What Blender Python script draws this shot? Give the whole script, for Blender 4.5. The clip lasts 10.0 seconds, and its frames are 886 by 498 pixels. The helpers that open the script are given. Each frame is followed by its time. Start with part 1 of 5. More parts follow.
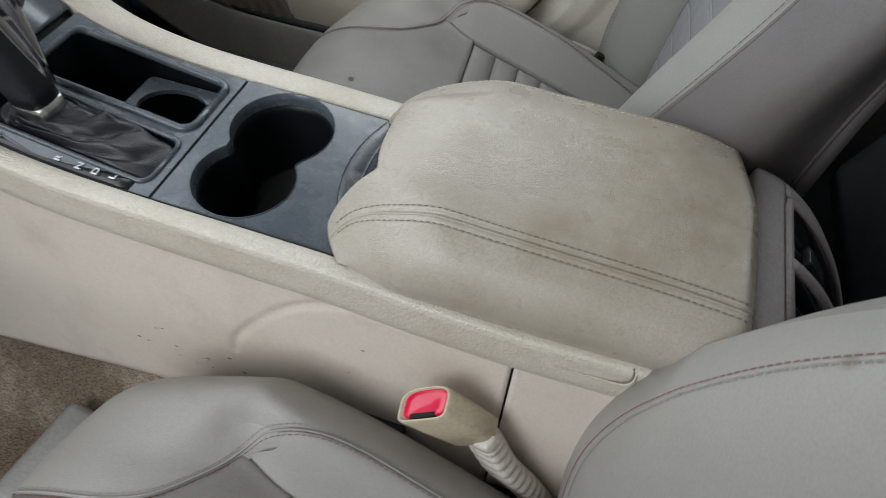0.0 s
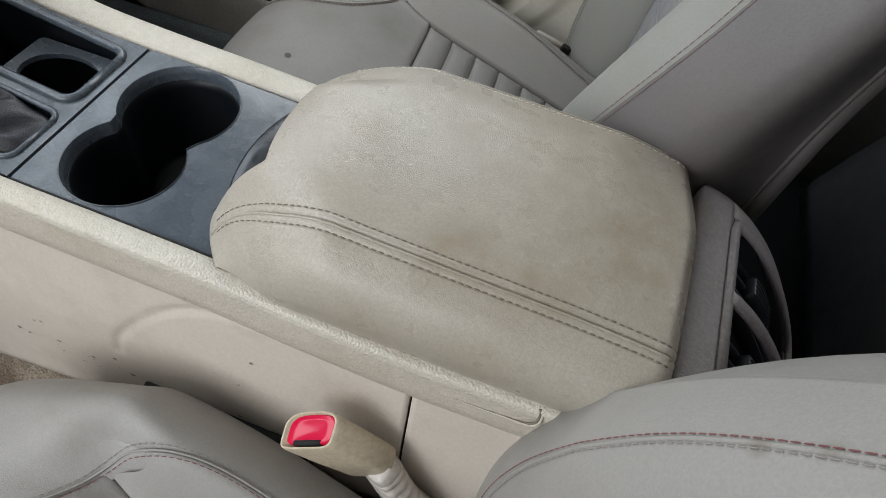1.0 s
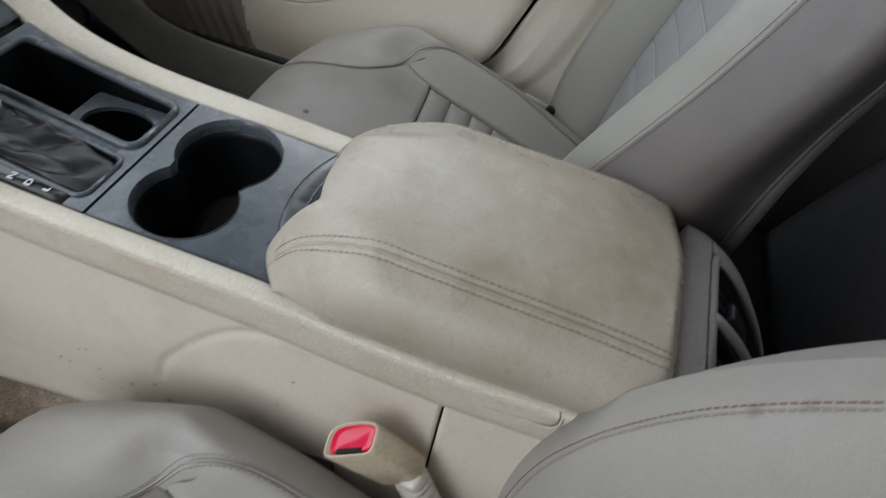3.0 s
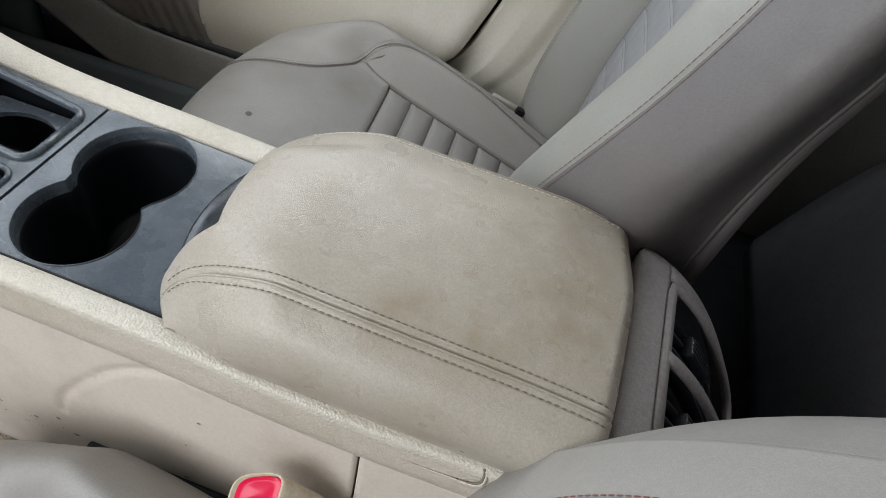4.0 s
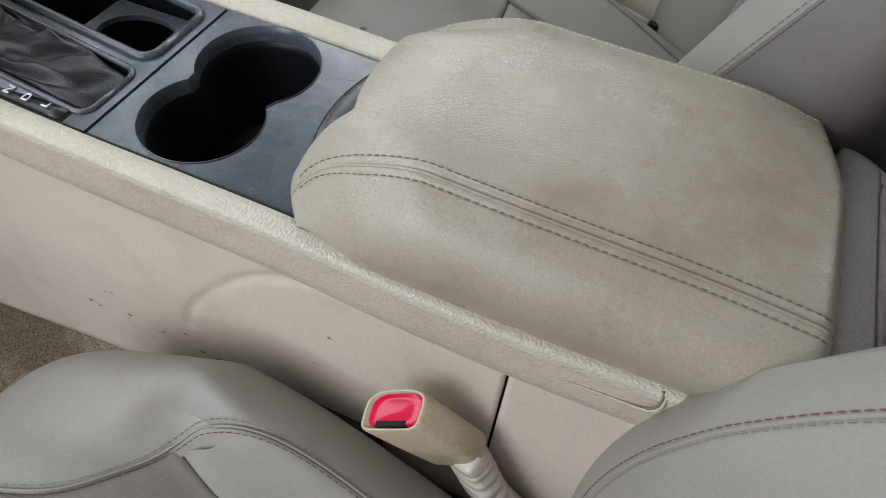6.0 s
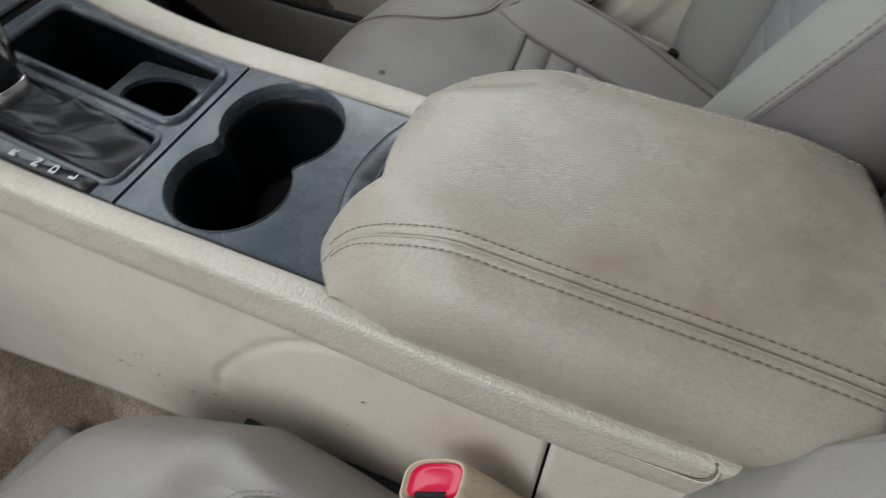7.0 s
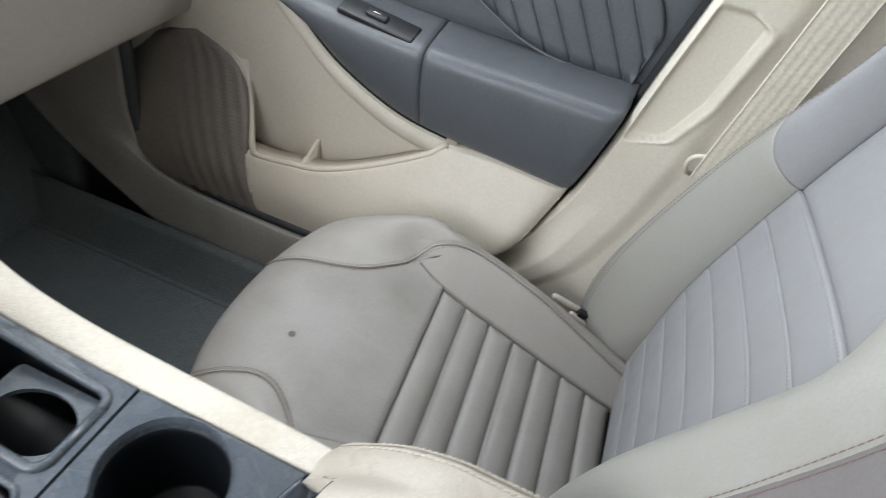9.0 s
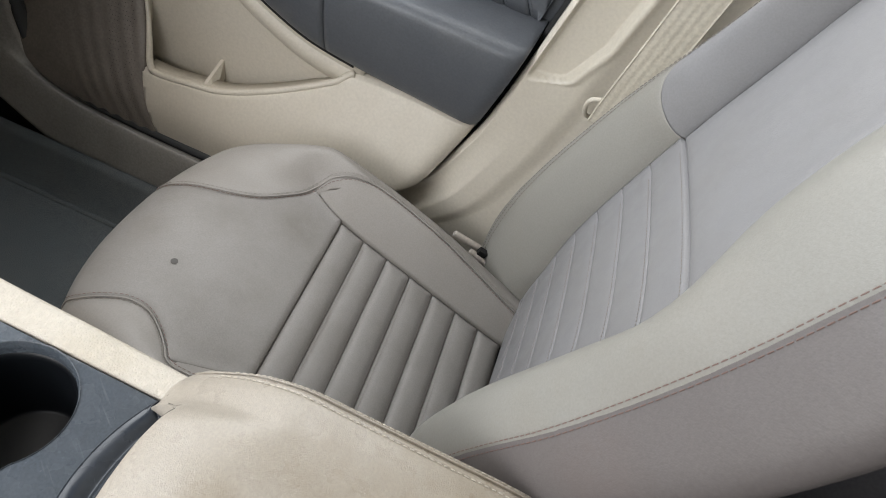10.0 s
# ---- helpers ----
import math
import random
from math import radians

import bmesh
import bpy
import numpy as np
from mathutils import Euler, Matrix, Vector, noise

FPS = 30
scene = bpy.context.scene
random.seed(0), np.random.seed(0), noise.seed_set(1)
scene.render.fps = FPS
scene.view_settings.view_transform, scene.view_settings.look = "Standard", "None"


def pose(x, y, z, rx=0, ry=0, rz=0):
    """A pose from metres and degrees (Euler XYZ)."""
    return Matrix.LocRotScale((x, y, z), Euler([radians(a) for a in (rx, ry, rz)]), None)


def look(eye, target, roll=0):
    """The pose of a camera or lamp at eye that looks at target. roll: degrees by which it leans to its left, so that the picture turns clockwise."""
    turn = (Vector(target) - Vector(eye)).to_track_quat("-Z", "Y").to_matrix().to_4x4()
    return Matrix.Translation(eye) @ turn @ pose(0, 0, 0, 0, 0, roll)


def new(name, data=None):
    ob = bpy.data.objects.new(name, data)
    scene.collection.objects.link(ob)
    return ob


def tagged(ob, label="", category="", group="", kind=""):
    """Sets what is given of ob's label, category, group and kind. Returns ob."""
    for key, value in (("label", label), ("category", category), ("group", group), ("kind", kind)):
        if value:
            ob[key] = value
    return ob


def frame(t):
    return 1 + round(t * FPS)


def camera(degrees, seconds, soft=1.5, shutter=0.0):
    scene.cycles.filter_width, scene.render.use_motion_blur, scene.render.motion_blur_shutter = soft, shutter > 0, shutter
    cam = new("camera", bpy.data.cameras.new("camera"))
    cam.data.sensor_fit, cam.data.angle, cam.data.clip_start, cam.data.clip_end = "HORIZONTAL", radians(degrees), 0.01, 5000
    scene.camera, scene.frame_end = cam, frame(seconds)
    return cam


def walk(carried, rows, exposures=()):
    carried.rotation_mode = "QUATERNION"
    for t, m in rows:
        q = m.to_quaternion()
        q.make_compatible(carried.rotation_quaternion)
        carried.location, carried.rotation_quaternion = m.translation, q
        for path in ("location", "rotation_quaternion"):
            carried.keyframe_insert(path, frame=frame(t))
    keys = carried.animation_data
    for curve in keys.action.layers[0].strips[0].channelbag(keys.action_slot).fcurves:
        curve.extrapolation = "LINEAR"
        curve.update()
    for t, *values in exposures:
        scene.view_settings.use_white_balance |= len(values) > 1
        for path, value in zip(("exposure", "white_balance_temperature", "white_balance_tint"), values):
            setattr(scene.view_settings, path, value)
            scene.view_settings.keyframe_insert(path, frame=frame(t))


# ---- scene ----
cam = camera(69.8, 10.0, soft=0.6, shutter=0.3)
PATH = [
    (0, (0.35, -0.366, 0.844), (0.003, 0.816, -0.732), 2.5),
    (0.5, (0.378, -0.299, 0.817), (0.074, 0.855, -0.788), 6.9),
    (1, (0.394, -0.292, 0.808), (0.104, 0.869, -0.795), 7.8),
    (1.5, (0.357, -0.32, 0.813), (-0.024, 0.832, -0.777), 5.4),
    (2, (0.31, -0.388, 0.817), (-0.214, 0.832, -0.678), 0.6),
    (2.5, (0.317, -0.44, 0.818), (-0.076, 0.745, -0.744), 4.8),
    (3, (0.363, -0.369, 0.846), (0.119, 0.954, -0.635), 10.6),
    (3.2, (0.377, -0.35, 0.847), (0.119, 1.0, -0.605), 11.5),
    (4.3, (0.408, -0.282, 0.809), (0.176, 1.011, -0.699), 11.0),
    (4.5, (0.409, -0.286, 0.795), (0.159, 1.02, -0.699), 10.5),
    (5, (0.39, -0.289, 0.782), (0.087, 0.972, -0.741), 8.7),
    (5.5, (0.369, -0.301, 0.757), (-0.048, 0.871, -0.809), 4.7),
    (5.7, (0.375, -0.303, 0.752), (-0.051, 0.847, -0.828), 3.7),
    (6.8, (0.328, -0.28, 0.747), (-0.198, 0.808, -0.847), -0.3),
    (7, (0.344, -0.276, 0.761), (-0.169, 0.861, -0.802), -1.4),
    (7.5, (0.385, -0.279, 0.762), (0.044, 1.035, -0.707), 0.9),
    (8, (0.329, -0.276, 0.818), (-0.066, 1.109, -0.569), 5.1),
    (8.5, (0.275, -0.22, 0.887), (-0.215, 1.165, -0.47), 7.8),
    (9, (0.287, -0.119, 0.9), (-0.094, 1.297, -0.46), 10.6),
    (9.5, (0.33, -0.064, 0.899), (0.149, 1.28, -0.571), 18.0),
    (10, (0.349, -0.092, 0.906), (0.191, 1.259, -0.561), 18.9),
]
walk(cam, [(t, look(eye, target, roll)) for t, eye, target, roll in PATH],
     exposures=[(0.0, -0.36, 6350, 7), (1.0, -0.26, 6400, 8), (2.0, -0.30, 6450, 9), (2.5, -0.36, 6650, 11), (3.0, -0.48, 6350, 8), (4.5, 0.0, 6450, 9), (5.5, -0.21, 6500, 9), (7.0, -0.50, 6400, 8), (8.0, -0.06, 6250, 7), (8.5, 0.30, 6150, 7), (9.0, 0.42, 6350, 9), (10.0, 0.18, 6700, 11)])

# ---- light: an overcast day through the windscreen, the side windows and the open driver's door ----
world = bpy.data.worlds.new("overcast_sky")
scene.world = world
world.use_nodes = True
wn, wl = world.node_tree.nodes, world.node_tree.links
sky = wn.new("ShaderNodeTexSky")
sky.sky_type, sky.sun_disc = "NISHITA", False
sky.sun_elevation, sky.sun_rotation = radians(50), radians(200)
wn["Background"].inputs["Strength"].default_value = 0.09
wl.new(sky.outputs["Color"], wn["Background"].inputs["Color"])
sun = new("sun", bpy.data.lights.new("sun", "SUN"))
sun.data.energy, sun.data.angle, sun.data.color = 0.8, radians(30), (1.0, 0.96, 0.9)
sun.matrix_world = look((-0.6, -0.8, 4.0), (0.0, 0, 0.3))


def window_light(name, eye, target, sx, sy, watts, colour):
    lamp = new(name, bpy.data.lights.new(name, "AREA"))
    lamp.data.shape, lamp.data.size, lamp.data.size_y = "RECTANGLE", sx, sy
    lamp.data.energy, lamp.data.color = watts, colour
    lamp.matrix_world = look(eye, target)
    return lamp


window_light("door_daylight", (-0.38, -0.95, 0.95), (-0.12, 0.2, 0.33), 0.9, 0.8, 15.0, (0.965, 0.975, 0.985))
window_light("windscreen_daylight", (-0.60, 0.05, 1.03), (0.42, 0.18, 0.42), 1.35, 0.5, 12.0, (0.89, 0.95, 1.0))
window_light("rear_window_daylight", (1.30, 0.80, 0.94), (1.15, -0.1, 0.2), 0.6, 0.22, 3.2, (0.95, 0.98, 1.0))
window_light("passenger_window_daylight", (0.0, 0.80, 0.95), (0.1, 0.1, 0.3), 0.9, 0.4, 8.0, (0.95, 0.98, 1.0))

# ---- materials ----
def material(name, colour, rough=0.5, metal=0.0, spec=0.5, coat=0.0):
    m = bpy.data.materials.new(name)
    m.use_nodes = True
    b = m.node_tree.nodes["Principled BSDF"]
    b.inputs["Base Color"].default_value = (*colour, 1)
    b.inputs["Roughness"].default_value = rough
    b.inputs["Metallic"].default_value = metal
    b.inputs["Specular IOR Level"].default_value = spec
    b.inputs["Coat Weight"].default_value = coat
    return m


def node(m, kind, **values):
    n = m.node_tree.nodes.new(kind)
    for key, value in values.items():
        n.inputs[key].default_value = value
    return n


def join(m, a, b):
    m.node_tree.links.new(a, b)


def worn(m, colour, dirt, scale=9.0, amount=0.5, low=0.45, high=0.75, fine=260.0, fine_amount=0.12, stretch=(1, 1, 1)):
    """Base colour varied at two scales: broad soiling and a fine mottling."""
    shader = m.node_tree.nodes["Principled BSDF"]
    tc = node(m, "ShaderNodeTexCoord")
    mp = node(m, "ShaderNodeMapping", Scale=stretch)
    join(m, tc.outputs["Object"], mp.inputs["Vector"])
    big = node(m, "ShaderNodeTexNoise", Scale=scale, Detail=5.0, Roughness=0.62)
    join(m, mp.outputs["Vector"], big.inputs["Vector"])
    ramp = node(m, "ShaderNodeMapRange")
    for key, value in (("From Min", low), ("From Max", high), ("To Min", 0.0), ("To Max", amount)):
        ramp.inputs[key].default_value = value
    join(m, big.outputs["Fac"], ramp.inputs["Value"])
    mix = node(m, "ShaderNodeMix")
    mix.data_type = "RGBA"
    mix.inputs["A"].default_value, mix.inputs["B"].default_value = (*colour, 1), (*dirt, 1)
    mix.inputs[6].default_value, mix.inputs[7].default_value = (*colour, 1), (*dirt, 1)
    join(m, ramp.outputs["Result"], mix.inputs["Factor"])
    small = node(m, "ShaderNodeTexNoise", Scale=fine, Detail=3.0)
    join(m, tc.outputs["Object"], small.inputs["Vector"])
    level = node(m, "ShaderNodeMapRange")
    for key, value in (("From Min", 0.3), ("From Max", 0.7), ("To Min", 1 - fine_amount), ("To Max", 1 + fine_amount)):
        level.inputs[key].default_value = value
    join(m, small.outputs["Fac"], level.inputs["Value"])
    bright = node(m, "ShaderNodeVectorMath")
    bright.operation = "SCALE"
    join(m, mix.outputs[2], bright.inputs[0])
    join(m, level.outputs["Result"], bright.inputs["Scale"])
    join(m, bright.outputs["Vector"], shader.inputs["Base Color"])
    return m


def grained(m, kind="leather", scale=650.0, strength=0.25, distance=0.0006, rough_var=0.08):
    """Fine relief: pebbled leather, crinkled plastic or cloth."""
    shader = m.node_tree.nodes["Principled BSDF"]
    tc = node(m, "ShaderNodeTexCoord")
    if kind == "leather":
        tex = node(m, "ShaderNodeTexVoronoi", Scale=scale)
        tex.feature = "F1"
        out = tex.outputs["Distance"]
        sign = -1.0
    else:
        tex = node(m, "ShaderNodeTexNoise", Scale=scale, Detail=4.0, Distortion=1.2 if kind == "crinkle" else 0.0)
        out = tex.outputs["Fac"]
        sign = 1.0
    join(m, tc.outputs["Object"], tex.inputs["Vector"])
    wave = node(m, "ShaderNodeTexNoise", Scale=38.0, Detail=3.0)
    join(m, tc.outputs["Object"], wave.inputs["Vector"])
    soft = node(m, "ShaderNodeBump", Strength=0.25, Distance=0.0025)
    join(m, wave.outputs["Fac"], soft.inputs["Height"])
    bump = node(m, "ShaderNodeBump", Strength=strength, Distance=distance * sign)
    join(m, out, bump.inputs["Height"])
    join(m, soft.outputs["Normal"], bump.inputs["Normal"])
    join(m, bump.outputs["Normal"], shader.inputs["Normal"])
    vary = node(m, "ShaderNodeMapRange")
    base = shader.inputs["Roughness"].default_value
    for key, value in (("From Min", 0.3), ("From Max", 0.7), ("To Min", base - rough_var), ("To Max", base + rough_var)):
        vary.inputs[key].default_value = value
    join(m, wave.outputs["Fac"], vary.inputs["Value"])
    join(m, vary.outputs["Result"], shader.inputs["Roughness"])
    return m


LID = (0.402, 0.359, 0.303)
CREAM = (0.56, 0.515, 0.44)
SIDE = (0.58, 0.512, 0.442)
SEAT = (0.272, 0.256, 0.237)
BACK = (0.236, 0.234, 0.240)
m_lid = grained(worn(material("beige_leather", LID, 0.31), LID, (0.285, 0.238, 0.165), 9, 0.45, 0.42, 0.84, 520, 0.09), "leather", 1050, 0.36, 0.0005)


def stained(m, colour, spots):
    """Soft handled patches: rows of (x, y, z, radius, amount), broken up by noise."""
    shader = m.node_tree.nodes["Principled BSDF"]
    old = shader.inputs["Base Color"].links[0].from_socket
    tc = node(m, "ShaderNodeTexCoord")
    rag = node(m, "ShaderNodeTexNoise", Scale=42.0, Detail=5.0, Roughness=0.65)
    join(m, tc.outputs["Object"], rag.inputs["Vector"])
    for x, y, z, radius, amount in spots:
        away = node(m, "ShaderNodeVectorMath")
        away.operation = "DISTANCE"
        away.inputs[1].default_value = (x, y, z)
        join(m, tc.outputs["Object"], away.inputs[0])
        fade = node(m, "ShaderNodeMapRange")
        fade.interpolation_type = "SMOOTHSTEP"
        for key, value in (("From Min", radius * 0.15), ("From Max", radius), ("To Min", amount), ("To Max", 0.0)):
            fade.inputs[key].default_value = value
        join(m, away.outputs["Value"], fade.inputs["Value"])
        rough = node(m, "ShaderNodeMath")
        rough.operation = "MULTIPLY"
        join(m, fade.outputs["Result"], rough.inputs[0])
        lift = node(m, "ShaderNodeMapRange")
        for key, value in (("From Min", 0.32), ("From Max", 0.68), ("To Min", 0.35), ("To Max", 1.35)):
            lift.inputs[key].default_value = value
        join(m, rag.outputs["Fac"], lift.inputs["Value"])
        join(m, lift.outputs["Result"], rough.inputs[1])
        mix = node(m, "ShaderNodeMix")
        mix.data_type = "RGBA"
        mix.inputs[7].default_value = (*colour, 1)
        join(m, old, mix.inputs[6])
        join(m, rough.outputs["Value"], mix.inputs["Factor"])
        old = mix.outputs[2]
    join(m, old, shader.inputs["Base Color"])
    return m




def scratched(m, colour, scale, amount, low=0.64, high=0.72, turns=(35, -20), stretch=16.0):
    """Fine scuffs: noise drawn out into short streaks in two directions."""
    shader = m.node_tree.nodes["Principled BSDF"]
    old = shader.inputs["Base Color"].links[0].from_socket
    tc = node(m, "ShaderNodeTexCoord")
    for turn in turns:
        spin = node(m, "ShaderNodeMapping", Rotation=(0, 0, radians(turn)))
        join(m, tc.outputs["Object"], spin.inputs["Vector"])
        mp = node(m, "ShaderNodeMapping", Scale=(1, stretch, stretch))
        join(m, spin.outputs["Vector"], mp.inputs["Vector"])
        streak = node(m, "ShaderNodeTexNoise", Scale=scale, Detail=2.0, Roughness=0.5, Distortion=0.3)
        join(m, mp.outputs["Vector"], streak.inputs["Vector"])
        keep = node(m, "ShaderNodeMapRange")
        for key, value in (("From Min", low), ("From Max", high), ("To Min", 0.0), ("To Max", amount)):
            keep.inputs[key].default_value = value
        join(m, streak.outputs["Fac"], keep.inputs["Value"])
        mix = node(m, "ShaderNodeMix")
        mix.data_type = "RGBA"
        mix.inputs[7].default_value = (*colour, 1)
        join(m, old, mix.inputs[6])
        join(m, keep.outputs["Result"], mix.inputs["Factor"])
        old = mix.outputs[2]
    join(m, old, shader.inputs["Base Color"])
    return m


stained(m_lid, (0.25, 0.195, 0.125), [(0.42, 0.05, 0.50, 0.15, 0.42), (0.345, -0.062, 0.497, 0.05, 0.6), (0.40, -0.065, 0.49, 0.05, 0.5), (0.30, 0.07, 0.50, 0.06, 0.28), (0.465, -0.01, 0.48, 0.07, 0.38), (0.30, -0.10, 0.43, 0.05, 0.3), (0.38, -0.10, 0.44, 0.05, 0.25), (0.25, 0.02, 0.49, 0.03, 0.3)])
m_cream = grained(worn(material("cream_plastic", CREAM, 0.45), CREAM, (0.42, 0.36, 0.26), 16, 0.5, 0.5, 0.8, 200, 0.06), "leather", 520, 0.6, 0.0009)
# rail face darker than its cream top: dirt and weaker light in one colour
m_face = grained(worn(material("toned_rail_plastic", (0.53, 0.472, 0.402), 0.45), (0.53, 0.472, 0.402), (0.40, 0.335, 0.25), 13, 0.6, 0.46, 0.76, 300, 0.07), "leather", 480, 0.5, 0.0008)
m_side = grained(worn(material("beige_plastic", SIDE, 0.5), SIDE, (0.36, 0.30, 0.25), 11, 0.5, 0.52, 0.8, 340, 0.05), "leather", 700, 0.16, 0.0005)
m_seat = grained(worn(material("grey_seat_leather", SEAT, 0.5), SEAT, (0.22, 0.20, 0.175), 8, 0.5, 0.45, 0.8, 520, 0.06), "leather", 1000, 0.22)
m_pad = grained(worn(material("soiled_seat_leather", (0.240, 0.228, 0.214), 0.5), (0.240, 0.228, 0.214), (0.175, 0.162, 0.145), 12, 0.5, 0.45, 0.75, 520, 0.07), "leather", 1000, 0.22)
# a darker copy of the pad leather, used on the driver seat only
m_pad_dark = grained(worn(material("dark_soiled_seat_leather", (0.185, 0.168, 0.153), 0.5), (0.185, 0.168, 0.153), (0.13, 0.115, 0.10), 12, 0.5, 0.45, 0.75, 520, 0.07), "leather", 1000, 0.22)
m_back = grained(worn(material("light_grey_leather", BACK, 0.45), BACK, (0.205, 0.198, 0.192), 7, 0.55, 0.47, 0.78, 520, 0.05), "leather", 1000, 0.14)
BOLSTER = (0.258, 0.250, 0.226)
m_bolster = grained(worn(material("cream_grey_bolster_leather", BOLSTER, 0.45), BOLSTER, (0.245, 0.225, 0.19), 7, 0.5, 0.48, 0.78, 520, 0.05), "leather", 1000, 0.18)
# taupe vinyl; the shade on the seat's flank is put into its colour
m_shell = grained(worn(material("shaded_seat_side_vinyl", (0.130, 0.116, 0.112), 0.5), (0.130, 0.116, 0.112), (0.108, 0.095, 0.090), 7, 0.45, 0.5, 0.8, 420, 0.06), "leather", 800, 0.2)
m_panel = scratched(grained(worn(material("dark_console_plastic", (0.066, 0.078, 0.092), 0.27), (0.066, 0.078, 0.092), (0.10, 0.116, 0.13), 22, 0.4, 0.5, 0.75, 500, 0.18), "crinkle", 900, 0.08, 0.0003), (0.20, 0.225, 0.24), 26, 0.4, 0.66, 0.78)
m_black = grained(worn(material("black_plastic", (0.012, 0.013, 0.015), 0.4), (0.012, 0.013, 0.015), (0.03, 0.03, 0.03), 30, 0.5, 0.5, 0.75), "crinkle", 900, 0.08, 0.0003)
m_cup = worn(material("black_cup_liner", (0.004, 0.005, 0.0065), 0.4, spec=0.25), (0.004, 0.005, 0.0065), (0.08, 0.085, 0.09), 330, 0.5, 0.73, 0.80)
m_latch = scratched(grained(worn(material("glossy_latch_plastic", (0.020, 0.024, 0.030), 0.24), (0.020, 0.024, 0.030), (0.04, 0.045, 0.05), 40, 0.4), "crinkle", 900, 0.05, 0.0003), (0.12, 0.13, 0.14), 30, 0.4, 0.68, 0.8)
m_boot_soft = grained(material("soft_boot_leather", (0.014, 0.014, 0.018), 0.40), "leather", 800, 0.4)
# chrome with its dark reflections put into the base colour
m_inlay = material("darkened_chrome", (0.28, 0.28, 0.30), 0.08, 1.0)
# pale dash plastic toned down: its underside's shading is in the colour
m_dash = grained(worn(material("shaded_dash_plastic", (0.32, 0.288, 0.258), 0.5), (0.32, 0.288, 0.258), (0.27, 0.24, 0.21), 7, 0.4, 0.5, 0.8, 240, 0.05), "crinkle", 500, 0.12)
m_gap = material("shadow_gap_rubber", (0.008, 0.008, 0.008), 0.8)
m_seal = material("worn_seal_rubber", (0.045, 0.049, 0.052), 0.6)
m_thread = material("beige_thread", (0.62, 0.57, 0.48), 0.7)
m_dark_thread = material("brown_grey_thread", (0.175, 0.148, 0.108), 0.8)
m_burn = material("charred_leather", (0.10, 0.095, 0.09), 0.8)
m_grey_thread = material("grey_thread", (0.235, 0.213, 0.195), 0.8)
m_red_thread = material("faded_red_thread", (0.19, 0.062, 0.06), 0.8)
m_dull_thread = material("dull_red_grey_thread", (0.185, 0.115, 0.098), 0.8)
m_red = material("red_button_plastic", (0.62, 0.006, 0.050), 0.2, spec=0.35)
m_buckle = grained(worn(material("tan_buckle_plastic", (0.50, 0.42, 0.305), 0.38), (0.50, 0.42, 0.305), (0.43, 0.355, 0.25), 14, 0.12), "crinkle", 900, 0.04)
m_sleeve = worn(material("pale_sleeve_plastic", (0.55, 0.50, 0.45), 0.38), (0.55, 0.50, 0.45), (0.40, 0.35, 0.30), 40, 0.4)
m_chrome = material("chrome", (0.75, 0.74, 0.72), 0.12, 1.0)
m_silver = material("satin_metal", (0.55, 0.54, 0.52), 0.3, 1.0)
m_mark = material("white_mark", (0.75, 0.77, 0.80), 0.5)
m_carpet = grained(worn(material("brown_carpet", (0.20, 0.152, 0.112), 0.95, spec=0.1), (0.195, 0.148, 0.108), (0.36, 0.295, 0.225), 13, 1.0, 0.45, 0.66, 380, 0.5), "cloth", 600, 1.0, 0.004)
m_dark_carpet = grained(worn(material("dark_carpet", (0.115, 0.133, 0.142), 0.95, spec=0.1), (0.115, 0.133, 0.142), (0.15, 0.158, 0.160), 7, 0.7, 0.4, 0.7, 700, 0.4), "cloth", 900, 0.8, 0.003)
m_mat = grained(worn(material("grey_floor_mat", (0.14, 0.115, 0.105), 0.9), (0.14, 0.115, 0.105), (0.22, 0.18, 0.15), 9, 0.6, 0.4, 0.7, 700, 0.4), "cloth", 800, 0.8, 0.002)
m_door = grained(worn(material("cream_door_plastic", (0.56, 0.518, 0.438), 0.48), (0.56, 0.518, 0.438), (0.47, 0.42, 0.34), 7, 0.4, 0.5, 0.8, 240, 0.05), "crinkle", 500, 0.12)
m_door_dark = grained(worn(material("charcoal_door_vinyl", (0.078, 0.085, 0.096), 0.42), (0.078, 0.085, 0.096), (0.11, 0.115, 0.122), 9, 0.5, 0.45, 0.75, 300, 0.08), "leather", 850, 0.2)
# door plastic again, with the shadow over the speaker put into the colour
m_speaker = grained(worn(material("shaded_speaker_plastic", (0.185, 0.165, 0.145), 0.5), (0.185, 0.165, 0.145), (0.14, 0.125, 0.11), 12, 0.5), "crinkle", 600, 0.1)
m_sill = grained(worn(material("taupe_sill_plastic", (0.25, 0.244, 0.230), 0.42), (0.25, 0.244, 0.230), (0.175, 0.169, 0.158), 9, 0.5), "crinkle", 500, 0.12)
m_belt = grained(worn(material("beige_webbing", (0.52, 0.48, 0.40), 0.7), (0.52, 0.48, 0.40), (0.42, 0.38, 0.31), 20, 0.4, stretch=(1, 1, 1)), "cloth", 1500, 0.4, 0.0008)
m_roof = grained(worn(material("pale_headliner_cloth", (0.60, 0.58, 0.53), 0.95), (0.60, 0.58, 0.53), (0.5, 0.48, 0.43), 5, 0.4), "cloth", 900, 0.3)
m_ground = grained(worn(material("asphalt", (0.05, 0.05, 0.05), 0.9), (0.05, 0.05, 0.05), (0.09, 0.09, 0.085), 3, 0.6, 0.4, 0.7, 60, 0.3), "cloth", 200, 0.6, 0.004)


